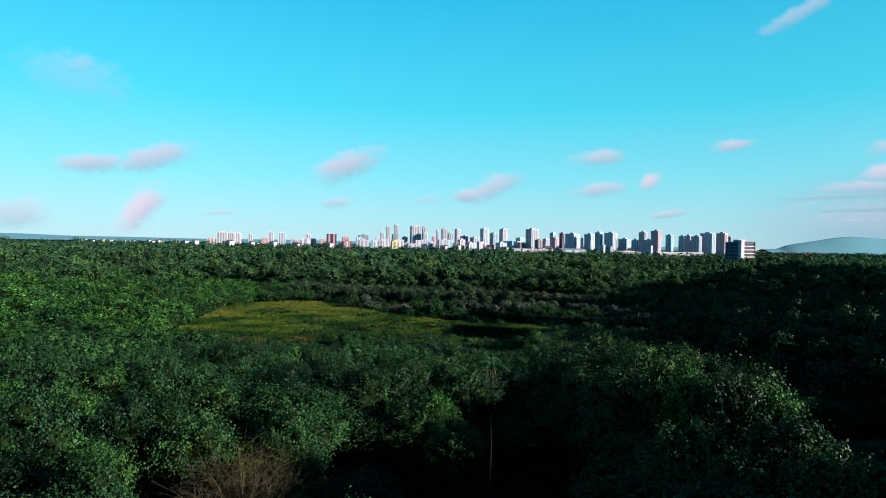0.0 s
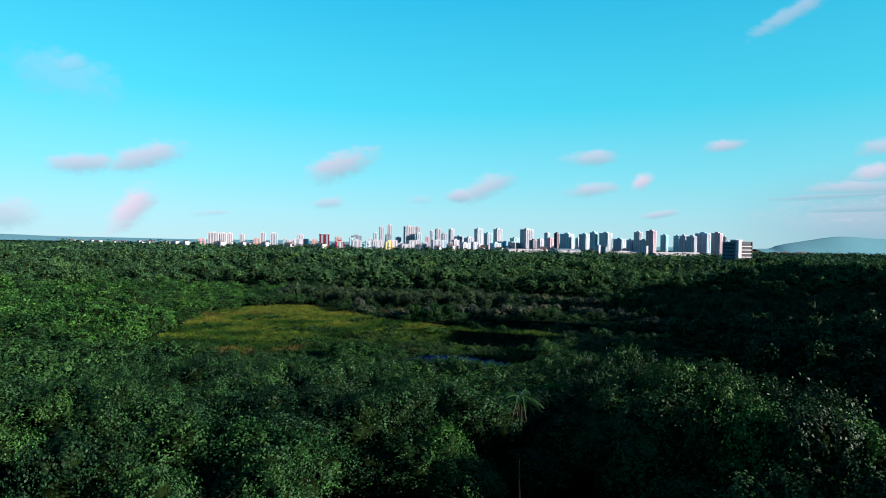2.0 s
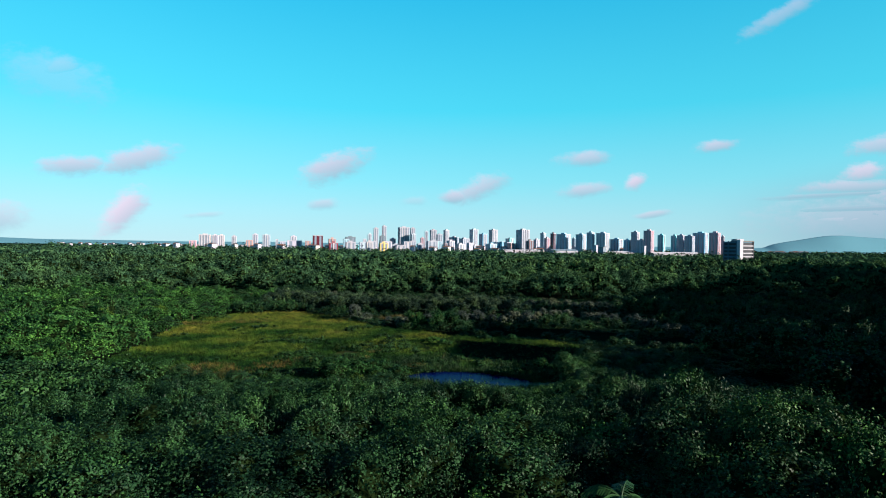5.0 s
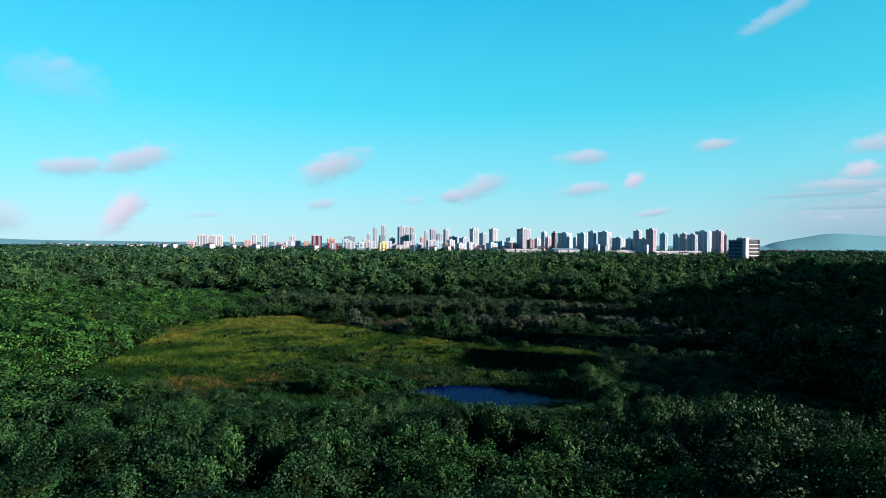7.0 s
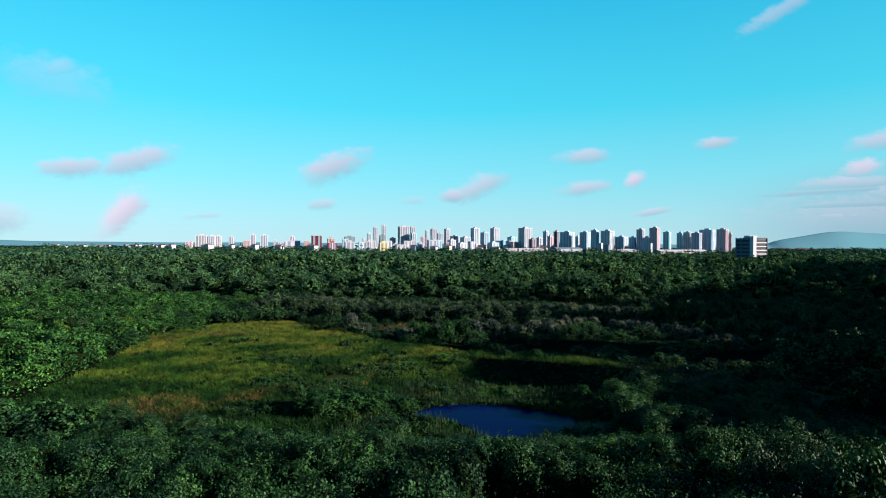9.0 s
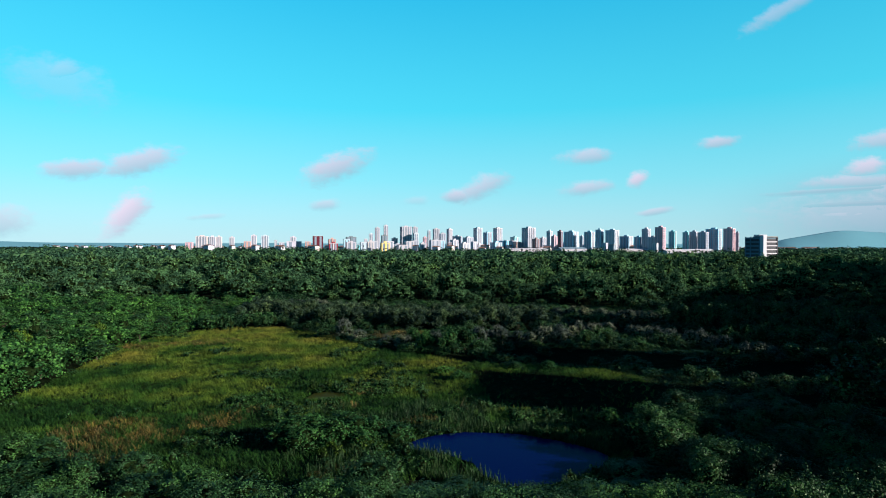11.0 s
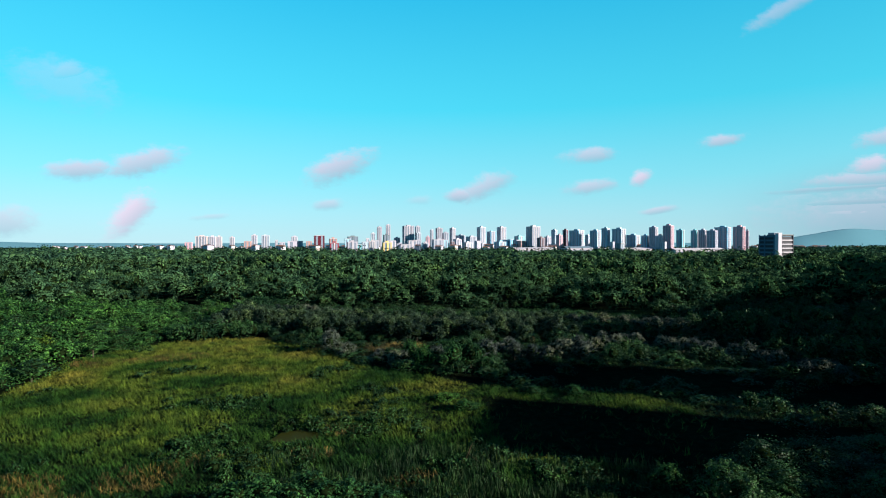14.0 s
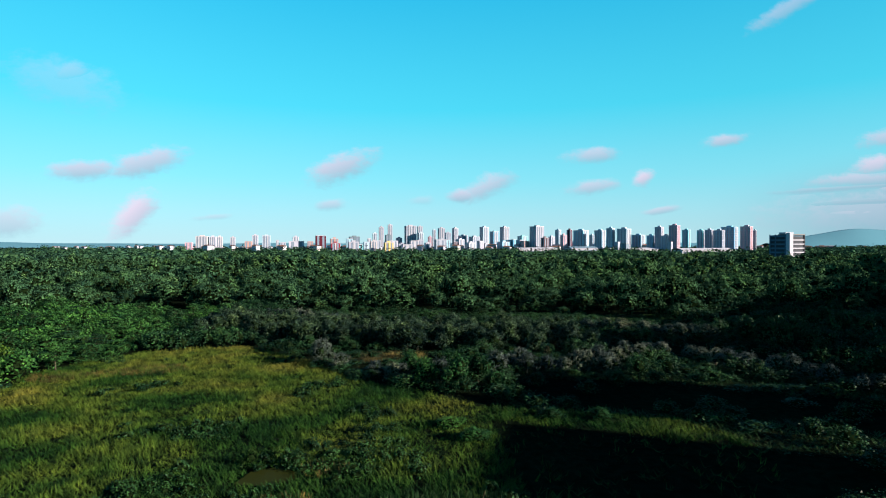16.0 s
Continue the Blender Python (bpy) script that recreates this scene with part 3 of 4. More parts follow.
def palm(x, y, height, reach, label):
    """A feather palm: leaning ringed trunk and drooping fronds of many leaflets."""
    thing = tagged(new("palm_tree"), label, "palm tree")
    part("trunk", mesh_of("trunk", *tube([(0, 0, -0.5), (0.3, 0.1, height * 0.5), (0.1, 0, height)], [0.2, 0.14, 0.11], 8), SHADE_BARK, True), thing)
    r = np.random.default_rng(int(height * 10))
    for k in range(15):
        a, lift = k * 2.4 + r.uniform(-0.2, 0.2), r.uniform(0.1, 1.1)
        out = Vector((math.cos(a), math.sin(a), 0))
        spine = [Vector((0.1, 0, height)) + out * reach * s + Vector((0, 0, reach * (lift * s - (0.55 + lift * 0.6) * s * s))) for s in np.linspace(0, 1, 9)]
        pieces = [tube(spine, [0.05] * 8 + [0.01], 4)]
        side = Vector((0, 0, 1)).cross(out)
        for i in range(1, 9):
            for sgn in (-1, 1):
                for h in (0.0, 0.5):
                    b = spine[i - 1].lerp(spine[i], h)
                    l = reach * 0.26 * (1.15 - i / 10)
                    tip = b + side * sgn * l + out * l * 0.5 - Vector((0, 0, l * 0.55))
                    w = out * 0.07
                    pieces.append((np.array([tuple(b - w), tuple(b + w), tuple(tip + w * 0.4), tuple(tip - w * 0.4)]), np.array([[0, 1, 2, 3]])))
        part("frond", mesh_of("frond", *join(*pieces), LEAF), thing)
    for k in range(4):
        a, l = k * 1.6 + r.uniform(-0.2, 0.2), reach * r.uniform(0.7, 1.0)
        out = Vector((math.cos(a), math.sin(a), 0))
        spine = [Vector((0.1, 0, height - 0.2)) + out * (0.15 + l * 0.3 * s) - Vector((0, 0, l * 1.1 * s * s)) for s in np.linspace(0, 1, 5)]
        pieces = [tube(spine, [0.04, 0.07, 0.1, 0.08, 0.02], 4)]
        part("dead_frond", mesh_of("dead_frond", *join(*pieces), TWIG), thing, "hanging brown dead frond")
    thing.matrix_basis = pose(x, y, 0)
    return thing


palm(10.1, -22.5, 22.0, 2.6, "tall palm with drooping yellow-green fronds above the wood")
palm(40.8, 213.0, 6.5, 2.4, "small palm with bright green fronds among grey bushes")


def bare_bush(x, y, z, radius):
    """A nearly leafless shrub: forking dry branches and a few withered sprouts."""
    thing = tagged(new("dry_bush"), "nearly leafless brown bush of tangled dry branches", "bush")
    r = np.random.default_rng(5)
    for k in range(64):
        a, far = r.uniform(0, 6.28), math.sqrt(r.uniform(0.06, 1))
        tip = Vector((math.cos(a) * radius * far, math.sin(a) * radius * 0.8 * far, z * (1.02 - 0.36 * far * far) * r.uniform(0.9, 1.03)))
        fork = Vector((tip.x * 0.3, tip.y * 0.3, z * 0.52))
        mid = fork.lerp(tip, 0.55) + Vector((0, 0, 0.6))
        pieces = [tube([(0, 0, -0.3), tuple(fork), tuple(mid), tuple(tip)], [0.1, 0.08, 0.06, 0.02], 5)]
        for _ in range(24):
            b = fork.lerp(tip, r.uniform(0.25, 1)) + Vector((0, 0, 0.3))
            e = b + Vector(r.normal(size=3)) * 1.45 + Vector((tip.x, tip.y, 0)) * 0.16
            pieces.append(tube([tuple(b), tuple(b.lerp(e, 0.5) + Vector((0, 0, 0.2))), tuple(e)], [0.035, 0.026, 0.012], 3))
        part("branch", mesh_of("branch", *join(*pieces), TWIG, True), thing)
    crown = [(-radius * 0.15, radius * 0.2, z * 0.9, radius * 0.8, radius * 0.6, z * 0.1), (radius * 0.3, 0, z * 0.84, radius * 0.5, radius * 0.5, z * 0.1)]
    part("sprouts", planted("sprouts", foliage(r, crown, 900, 0.2, 0.5, 1, 0.9, 0), LEAF_LIGHT), thing, "sparse olive-green sprouts")
    thing.matrix_basis = pose(x, y, 0)


bare_bush(-18.0, -34.0, 14.6, 7.6)

# ---- scrub and grey bushes round the meadow ----
MID = [foliage(np.random.default_rng(600 + i), dome(np.random.default_rng(610 + i), 14, 6.4, 5), 560, 0.85, 0.66, 1, 0.7, 8, 0.22, False, 5.0) for i in range(6)]
SCRUB = [foliage(np.random.default_rng(300 + i), lobes_of(np.random.default_rng(310 + i), 5, 3.4, 7, 0.05), 380, 0.5, 0.65, 2, 0.6, 1) for i in range(4)]
GREY_BELT = [[(59, 216), (76, 221), (87, 221), (95, 207), (105, 194), (112, 181), (120, 167)], [(75, 279), (97, 262), (118, 251)], [(-88, 300), (-60, 322), (-28, 290), (-3, 276), (18, 262)], [(-86, 288), (-62, 306), (-34, 276)], [(-80, 312), (-52, 316), (-30, 300)], [(30, 207), (48, 205), (62, 202)]]


def shade_gap(x, y):
    """Strips along the shade bands right of the meadow, cleared of most growth to imitate black shade."""
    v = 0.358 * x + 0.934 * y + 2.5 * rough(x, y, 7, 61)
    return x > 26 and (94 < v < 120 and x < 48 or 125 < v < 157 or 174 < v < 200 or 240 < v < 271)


def scrub_height(x, y):
    if -32 < x < 12 and 192 < y < 224:
        return 2.2 + 0.8 * rough(x, y, 8, 9)
    if x < -60:
        return 5.5 + 3.0 * rough(x, y, 30, 8) + 0.03 * max(-x - 100, 0)
    return 3.4 + 2.2 * rough(x, y, 16, 9)


def in_thicket(x, y):
    """The belt of tall grey-green bushes behind the meadow."""
    near = along_line([(-84, 270), (-58, 262), (-35, 248), (0, 240), (62, 232)], x)
    return -82 < x < 62 and near < y < near + 34


def is_scrub(x, y):
    if x > 128 or y < along_line(EDGE, x) + 1 or inside(x, y, MEADOW) or not in_sight(x, y, 30):
        return False
    if in_thicket(x, y) or 18 < x < 78 and 304 < y < 336:
        return False
    if shade_gap(x, y):
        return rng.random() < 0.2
    if x > 62 and abs(y - (172 - 0.29 * (x - 10))) < 7 and x < 112:
        return rng.random() < 0.25
    if math.hypot((x + 4) / 14, (y - 233) / 7) < 1:
        return False
    if -168 < x < -112 and 332 < y < 362:
        return False
    return y < (350 if x < 90 else 300)


places = []
for x, y in spread(rng, -330, 130, 60, 350, 6.9, is_scrub):
    h = max(scrub_height(x, y), 1.6) * rng.uniform(0.75, 1.15)
    places.append((x, y, -0.3, max(h / 5, 0.95) * rng.uniform(0.9, 1.25), h / 5, rng.uniform(0, 6.28), rng.integers(4)))
west = [p for p in places if p[0] < -88 + 14 * rough(p[0], p[1], 20, 41)]
tagged(new("scrub", planted("scrub", tiled(SCRUB, west), LEAF_FRESH)), "fresh green low scrub beside the wet meadow", "scrub", kind="stuff")
tagged(new("scrub", planted("scrub", tiled(SCRUB, [p for p in places if p not in west]), LEAF)), "thick dark green scrub round the wet meadow", "scrub", kind="stuff")
# taller trees to the right, out of which the long shadows come
sided = [foliage(np.random.default_rng(270 + i), lobes_of(np.random.default_rng(280 + i), 16, 5.0, 7, 0.3), 380, 0.9, 0.65, 1, 0.6, 9) for i in range(4)]
places = [(x, y, -0.3, rng.uniform(0.8, 1.15), rng.uniform(0.7, 1.0), rng.uniform(0, 6.28), rng.integers(4))
          for x, y in spread(rng, 96, 300, -80, 118, 8.6, lambda x, y: in_sight(x, y, 60))]
tagged(new("wood_side", planted("wood_side", tiled(sided, places), LEAF)), "dark green trees standing in their own shade", "wood", kind="stuff")
places = [(x, y, -0.3, rng.uniform(0.85, 1.2), (8 + 4 * rough(x, y, 26, 9)) / 8, rng.uniform(0, 6.28), rng.integers(4))
           for x, y in spread(rng, 124, 420, 118, 320, 9.0, lambda x, y: in_sight(x, y, 20) and rough(x, y, 22, 31) > -0.75)]
tagged(new("wood_side", planted("wood_side", tiled(rest, places), LEAF)), "dark green trees standing in their own shade", "wood", kind="stuff")

thicket = [tree_model(460 + i, 9, 4.3, 7, 1300, 0.48, LEAF_DULL, "tall_bush", 0.05) for i in range(4)]
spots = [(x, y, (8.3 + 1.7 * rough(x, y, 14, 15)) / 9 * rng.uniform(0.85, 1.1), rng.uniform(0.85, 1.15)) for x, y in spread(rng, -84, 64, 228, 304, 6.2, in_thicket)]
scatter(thicket, spots, "tall dull grey-green bush in the thicket behind the meadow", "bush", "tall bushes behind the meadow")


def layered(seed, height, radius, mat):
    """A spreading tree whose foliage lies in flat layers one above the other."""
    r = np.random.default_rng(seed)
    thing = new("layered_tree")
    tips = []
    for k in range(9):
        a, d = k * 2.4 + r.uniform(-0.3, 0.3), radius * (0.75 - 0.07 * k) * r.uniform(0.7, 1.1)
        q = radius * r.uniform(0.36, 0.52)
        tips.append((d * math.cos(a), d * math.sin(a), height * (0.42 + 0.065 * k), q, q, height * 0.06))
    limbs = [tube([(0, 0, -0.3), (0.1, 0.1, height * 0.45), (0, 0, height * 0.9)], [0.25, 0.18, 0.06], 6)]
    limbs += [tube([(0, 0, t[2] - height * 0.14), (t[0] * 0.5, t[1] * 0.5, t[2] - height * 0.05), t[:3]], [0.1, 0.07, 0.03], 4) for t in tips]
    part("trunk", mesh_of("trunk", *join(*limbs), BARK, True), thing)
    part("crown", planted("crown", foliage(r, tips, 1100, 0.46, 0.62, 1, 0.9, 9, 0.4), mat), thing)
    return thing


def in_layers(x, y):
    return in_sight(x, y, 0) and x < -104 + 10 * rough(x, y, 25, 47) and y > along_line(EDGE, x) + 4 and y < front(x) - 4 and not (-172 < x < -108 and 326 < y < 366)


def front(x):
    """The line at which the forest begins."""
    return along_line([(-600, 250), (-220, 290), (-175, 340), (-160, 362), (-118, 362), (-105, 345), (-60, 345), (90, 335), (140, 300), (260, 345), (600, 330)], x)


terraced = [layered(470 + i, 8, 4.8, (LEAF_FRESH, LEAF, LEAF_FRESH, LEAF)[i]) for i in range(4)]
spots = [(x, y, (7.5 + 2.5 * rough(x, y, 24, 49)) / 8 * rng.uniform(0.75, 1.2), rng.uniform(0.8, 1.3)) for x, y in spread(rng, -280, -92, 100, 350, 14.5, in_layers)]
scatter(terraced, spots, "spreading green tree with foliage in flat layers above the scrub", "tree", "layered trees of the scrub")

grey = [tree_model(400 + i, 5.5, 3.2, 6, 1500, 0.33, LEAF_GREY, "grey_bush", 0.05) for i in range(3)]
spots = []
for line in GREY_BELT:
    for (ax, ay), (bx, by) in zip(line, line[1:]):
        n = max(int(math.hypot(bx - ax, by - ay) / 4.2), 1)
        spots += [(ax + (bx - ax) * k / n + rng.uniform(-1.5, 1.5), ay + (by - ay) * k / n + rng.uniform(-2, 2), rng.uniform(0.8, 1.2), rng.uniform(0.8, 1.15)) for k in range(n)]
spots += [(-27.5, 221, 1.45, 1.2), (-21, 214, 0.85, 0.9), (-5, 199, 0.9, 0.8), (-2, 203, 0.75, 0.7), (-10, 207, 0.7, 0.8), (8, 196, 1.2, 1.0), (24, 204, 1.3, 1.1), (32, 209, 1.2, 1.0)]
scatter(grey, spots, "silver-grey leafy bush beside the meadow", "bush", "grey bushes by the meadow")
green = [tree_model(420 + i, 6, 3.6, 6, 1100, 0.42, LEAF_FRESH, "green_bush", 0.05) for i in range(3)]
scatter(green, [(-25, 104, 0.85, 1.15), (-21, 106, 0.8, 1.2), (-17, 105, 0.75, 1.2), (-13, 107, 0.7, 1.1), (-9, 108, 0.6, 1.1), (-22, 101, 0.7, 1.1), (-16, 110, 0.7, 1.1), (-11, 103, 0.45, 1.0), (-5, 106, 0.45, 1.0), (4, 193, 1.2, 1.1), (12, 190, 1.35, 1.2), (18, 196, 1.3, 1.1), (10, 200, 1.2, 1.1), (0, 205, 1.0, 1.0), (22, 188, 0.8, 0.9),
                (39, 111, 0.6, 0.8), (12, 152, 0.4, 0.9), (8, 160, 0.35, 0.8), (30, 165, 0.35, 0.8), (40, 163, 0.4, 0.8), (-103, 232, 0.9, 1.0), (-112, 205, 1.0, 1.1)],
        "rounded dark green bush standing in the meadow", "bush", "green bushes of the meadow")

lone = [(-139, 212, 11, 4.6, LEAF, "dark round tree standing above the scrub"), (-133, 195, 8, 4.4, LEAF_LIGHT, "bright yellow-green tree standing above the scrub"),
        (-119, 216, 7, 4.0, LEAF_LIGHT, "bright yellow-green tree standing above the scrub"), (-150, 180, 8, 4.2, LEAF_LIGHT, "bright yellow-green tree standing above the scrub"),
        (-166, 232, 12, 5.0, LEAF, "dark round tree standing above the scrub"), (236, 352, 14, 5.5, LEAF_LIGHT, "broad light green tree at the clearing's edge")]
for k, (x, y, h, r, mat, label) in enumerate(lone):
    tagged(tree_model(440 + k, h, r, 7, 1100, 0.6, mat, "lone_tree", 0.12), label, "tree").matrix_basis = pose(x, y, -0.3, 0, 0, k * 50)
EARTH = bark_material("bare_earth", (0.05, 0.045, 0.035), (0.1, 0.09, 0.07), 0.4)
sheet("clearing", [(222, 328), (236, 322), (258, 327), (266, 338), (250, 343), (230, 338)], 0.06, EARTH, "pale trodden earth clearing before the trees", "clearing")

# ---- meadow ----
def tuft(seed, blades, height, lean, width):
    r = np.random.default_rng(seed)
    pieces = []
    for k in range(blades):
        a, b = r.uniform(0, 6.28), r.uniform(0, 6.28)
        p, o = np.array([math.cos(a), math.sin(a), 0]) * r.uniform(0, 0.45), np.array([math.cos(b), math.sin(b), 0])
        h, w = height * r.uniform(0.6, 1.2), np.array([-o[1], o[0], 0]) * width
        t = p + o * lean + np.array([0, 0, h])
        pieces.append((np.array([p - w, p + w, t + w * 0.25, t - w * 0.25]), np.array([[0, 1, 2, 3]])))
    return join(*pieces)


def shadowed(x, y):
    """The strip behind the pond, cleared to the dark ground to imitate the shade band's black."""
    return x > 17 and 124.5 < 0.358 * x + 0.934 * y < 159 + 1.5 * rough(x, y, 4, 51)


TUFTS = [tuft(500 + i, 6, 0.85, 0.85, 0.055) for i in range(4)]
places = []
for x, y in spread(rng, -110, 66, 76, 252, 0.72, lambda x, y: inside(x, y, MEADOW) and not inside(x, y, POND) and not inside(x, y, PUDDLE)):
    if shadowed(x, y) and rng.random() < 0.93 or rough(x, y, 2.4, 71) < -0.42 and rng.random() < 0.75:
        continue
    h = 1.0 + 0.35 * rough(x, y, 9, 2) + 0.25 * rough(x, y, 3, 6)
    places.append((x, y, -0.45, rng.uniform(0.9, 1.5), h * rng.uniform(0.8, 1.25), rng.uniform(0, 6.28), rng.integers(4)))
tagged(new("meadow_grass", mesh_of("meadow_grass", *tiled(TUFTS, places), GRASS)), "tall yellow-green marsh grass of the open meadow", "grass", kind="stuff")
REEDS = [tuft(520 + i, 9, 2.0, 0.45, 0.05) for i in range(3)]
places = []
for x, y in spread(rng, -24, 48, 74, 128, 0.9, lambda x, y: inside(x, y, MEADOW) and not inside(x, y, POND)):
    if rough(x, y, 8, 4) > -0.1 and not shadowed(x, y):
        places.append((x, y, -0.4, rng.uniform(0.9, 1.4), rng.uniform(0.6, 1.05), rng.uniform(0, 6.28), rng.integers(3)))
tagged(new("reeds", mesh_of("reeds", *tiled(REEDS, places), REED)), "upright green reeds along the pond's bank", "reeds", kind="stuff")
places = []
for cx, cy, rr in ((-59, 102, 6), (-44, 119, 5), (-63, 114, 8), (-52, 110, 4), (0, 116, 3.5), (-38, 126, 4), (-18, 128, 3), (-14, 140, 3), (-85, 212, 5), (-75, 216, 7), (-98, 208, 6), (-14, 209, 4), (-15, 90, 3)):
    for _ in range(int(rr * rr * 5.2)):
        a, d = rng.uniform(0, 6.28), rr * math.sqrt(rng.random())
        places.append((cx + d * math.cos(a) * 1.3, cy + d * math.sin(a), -0.4, rng.uniform(0.8, 1.3), rng.uniform(0.7, 1.3), rng.uniform(0, 6.28), rng.integers(4)))
tagged(new("dry_grass", mesh_of("dry_grass", *tiled(TUFTS, places), DRY)), "rust-coloured and straw-yellow dry grass patches", "dry grass", kind="stuff")


places = [(x, y, -0.4, rng.uniform(0.9, 1.4), rng.uniform(1.3, 2.2), rng.uniform(0, 6.28), rng.integers(4))
          for x, y in spread(rng, -26, 9, 218, 236, 0.75, lambda x, y: math.hypot((x + 8.5) / 16, (y - 227) / 6) + 0.15 * rough(x, y, 4, 73) < 1)]
tagged(new("straw_grass", mesh_of("straw_grass", *tiled(TUFTS, places), STRAW)), "tall dry straw-coloured grass strip before the thicket", "dry grass", kind="stuff")
places = []
for x, y in spread(rng, 20, 132, 100, 330, 1.45, lambda x, y: not inside(x, y, MEADOW) and y > along_line(EDGE, x) - 4 and not shade_gap(x, y)):
    places.append((x, y, -0.45, rng.uniform(1.4, 2.2), rng.uniform(0.7, 1.3), rng.uniform(0, 6.28), rng.integers(4)))
tagged(new("rough_grass", mesh_of("rough_grass", *tiled(TUFTS, places), REED)), "rough dark green grass between the bushes", "grass", kind="stuff")
light = [foliage(np.random.default_rng(570 + i), lobes_of(np.random.default_rng(575 + i), 2.2, 1.8, 4, 0.0), 150, 0.42, 0.5, 2, 0.6, 1) for i in range(2)]
places = [(x, y, -0.4, rng.uniform(0.8, 1.2), rng.uniform(0.8, 1.2), rng.uniform(0, 6.28), rng.integers(2)) for x, y in ((-16.5, 99), (-15, 97.5), (-11, 101), (-9.5, 102.5), (-17.5, 96), (-27, 143), (-23, 145))]
tagged(new("bright_plants", planted("bright_plants", tiled(light, places), LEAF_LIGHT)), "clumps of bright yellow-green plants by the pond", "plants", kind="stuff")


def fallen_stem():
    a = tube([(8.5, 121.5, 0.2), (9.4, 122.5, 1.4), (10.4, 124.5, 2.6)], [0.09, 0.07, 0.03], 5)
    b = tube([(9.4, 122.5, 1.4), (10.6, 121.0, 0.9), (12.2, 119.2, 0.3)], [0.06, 0.05, 0.03], 5)
    tagged(new("dead_branch", mesh_of("dead_branch", *join(a, b), TWIG, True)), "pale dead branch leaning in the marsh grass", "branch")


fallen_stem()

places = [(x, y, -0.2, rng.uniform(1.2, 2.0), rng.uniform(0.3, 0.6), rng.uniform(0, 6.28), rng.integers(4)) for x, y in spread(rng, -170, -110, 330, 364, 1.1, lambda x, y: True)]
tagged(new("lawn_grass", mesh_of("lawn_grass", *tiled(TUFTS, places), REED)), "short bright grass of a glade in the forest", "grass", kind="stuff")
LOW = [foliage(np.random.default_rng(540 + i), lobes_of(np.random.default_rng(550 + i), 1.6, 1.5, 4, 0.0), 64, 0.4, 0.5, 2, 0.3, 1) for i in range(3)]
places = []
for x, y in spread(rng, -105, 62, 80, 248, 2.5, lambda x, y: inside(x, y, MEADOW) and not inside(x, y, POND) and not inside(x, y, PUDDLE)):
    if shadowed(x, y) or (x > 12 and y > 145):
        continue
    if rough(x, y, 17, 21) + 0.5 * rough(x, y, 5, 22) + (0.35 if y < 165 and x > -45 else -0.25) > 0.52:
        places.append((x, y, -0.4, rng.uniform(0.7, 1.4), rng.uniform(0.6, 1.25), rng.uniform(0, 6.28), rng.integers(3)))
places += [(x, y, -0.3, rng.uniform(1.0, 1.6), rng.uniform(0.6, 1.1), rng.uniform(0, 6.28), rng.integers(3)) for x, y in spread(rng, 18, 78, 304, 336, 2.3, lambda x, y: True)]
tagged(new("low_plants", planted("low_plants", tiled(LOW, places), LEAF)), "low leafy green plants scattered through the grass", "plants", kind="stuff")

# ---- the forest behind ----
FAR = [foliage(np.random.default_rng(640 + i), dome(np.random.default_rng(650 + i), 14, 6.4, 4), 150, 1.5, 0.7, 1, 0.7, 8, 0.22, False, 4.0) for i in range(4)]
LAST = [foliage(np.random.default_rng(680 + i), [(0, 0, 8, 7, 7, 6.5), (4, 2, 9, 4, 4, 4)], 34, 2.6, 0.7, 2, 0.6, 9, 0.34, True) for i in range(3)]


def wood_height(x, y):
    h = 14.0 + 5.0 * rough(x, y, 36, 12) + 3.4 * rough(x, y, 15, 14)
    return h


def wood(name, variants, y0, y1, step, keep, grow=1.0, width=1.0):
    left, right = -0.80 * (y1 + 95) - 20, 0.92 * (y1 + 95) + 30
    rows = []
    for x, y in spread(rng, left, right, y0, y1, step, lambda x, y: in_sight(x, y, 20) and keep(x, y)):
        h = wood_height(x, y) * grow
        age = rng.choice([0.66, 0.82, 1.0, 1.14, 1.28], p=[0.2, 0.25, 0.25, 0.2, 0.1])
        rows.append((x, y, -0.4, width * rng.uniform(0.82, 1.15) * (0.62 + 0.4 * age), h / 14 * age, rng.uniform(0, 6.28), rng.integers(len(variants))))
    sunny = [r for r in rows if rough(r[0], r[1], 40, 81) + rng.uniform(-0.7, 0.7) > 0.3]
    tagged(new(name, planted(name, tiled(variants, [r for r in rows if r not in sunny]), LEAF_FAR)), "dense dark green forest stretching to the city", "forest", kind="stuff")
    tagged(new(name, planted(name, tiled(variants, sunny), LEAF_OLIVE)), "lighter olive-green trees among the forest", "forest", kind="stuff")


def aside(x, y):
    return y < -61 or not in_sight(x, y, 6) and (x < 90 or y < -50)


rows = [(x, y, -0.4, rng.uniform(0.8, 1.1), rng.uniform(0.9, 1.25) * (1.0 if y < 40 else 0.6), rng.uniform(0, 6.28), rng.integers(4)) for x, y in spread(rng, -300, 250, -170, 250, 10.0, aside)]
tagged(new("wood_behind", planted("wood_behind", tiled(sided, rows), LEAF)), "dark green wood on both sides of the flight", "wood", kind="stuff")


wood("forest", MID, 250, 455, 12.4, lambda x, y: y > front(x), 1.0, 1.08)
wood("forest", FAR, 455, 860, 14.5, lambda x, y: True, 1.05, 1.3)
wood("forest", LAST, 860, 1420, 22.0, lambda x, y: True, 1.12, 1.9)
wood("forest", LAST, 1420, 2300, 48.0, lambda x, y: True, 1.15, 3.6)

# ---- the city ----
rng = np.random.default_rng(21)


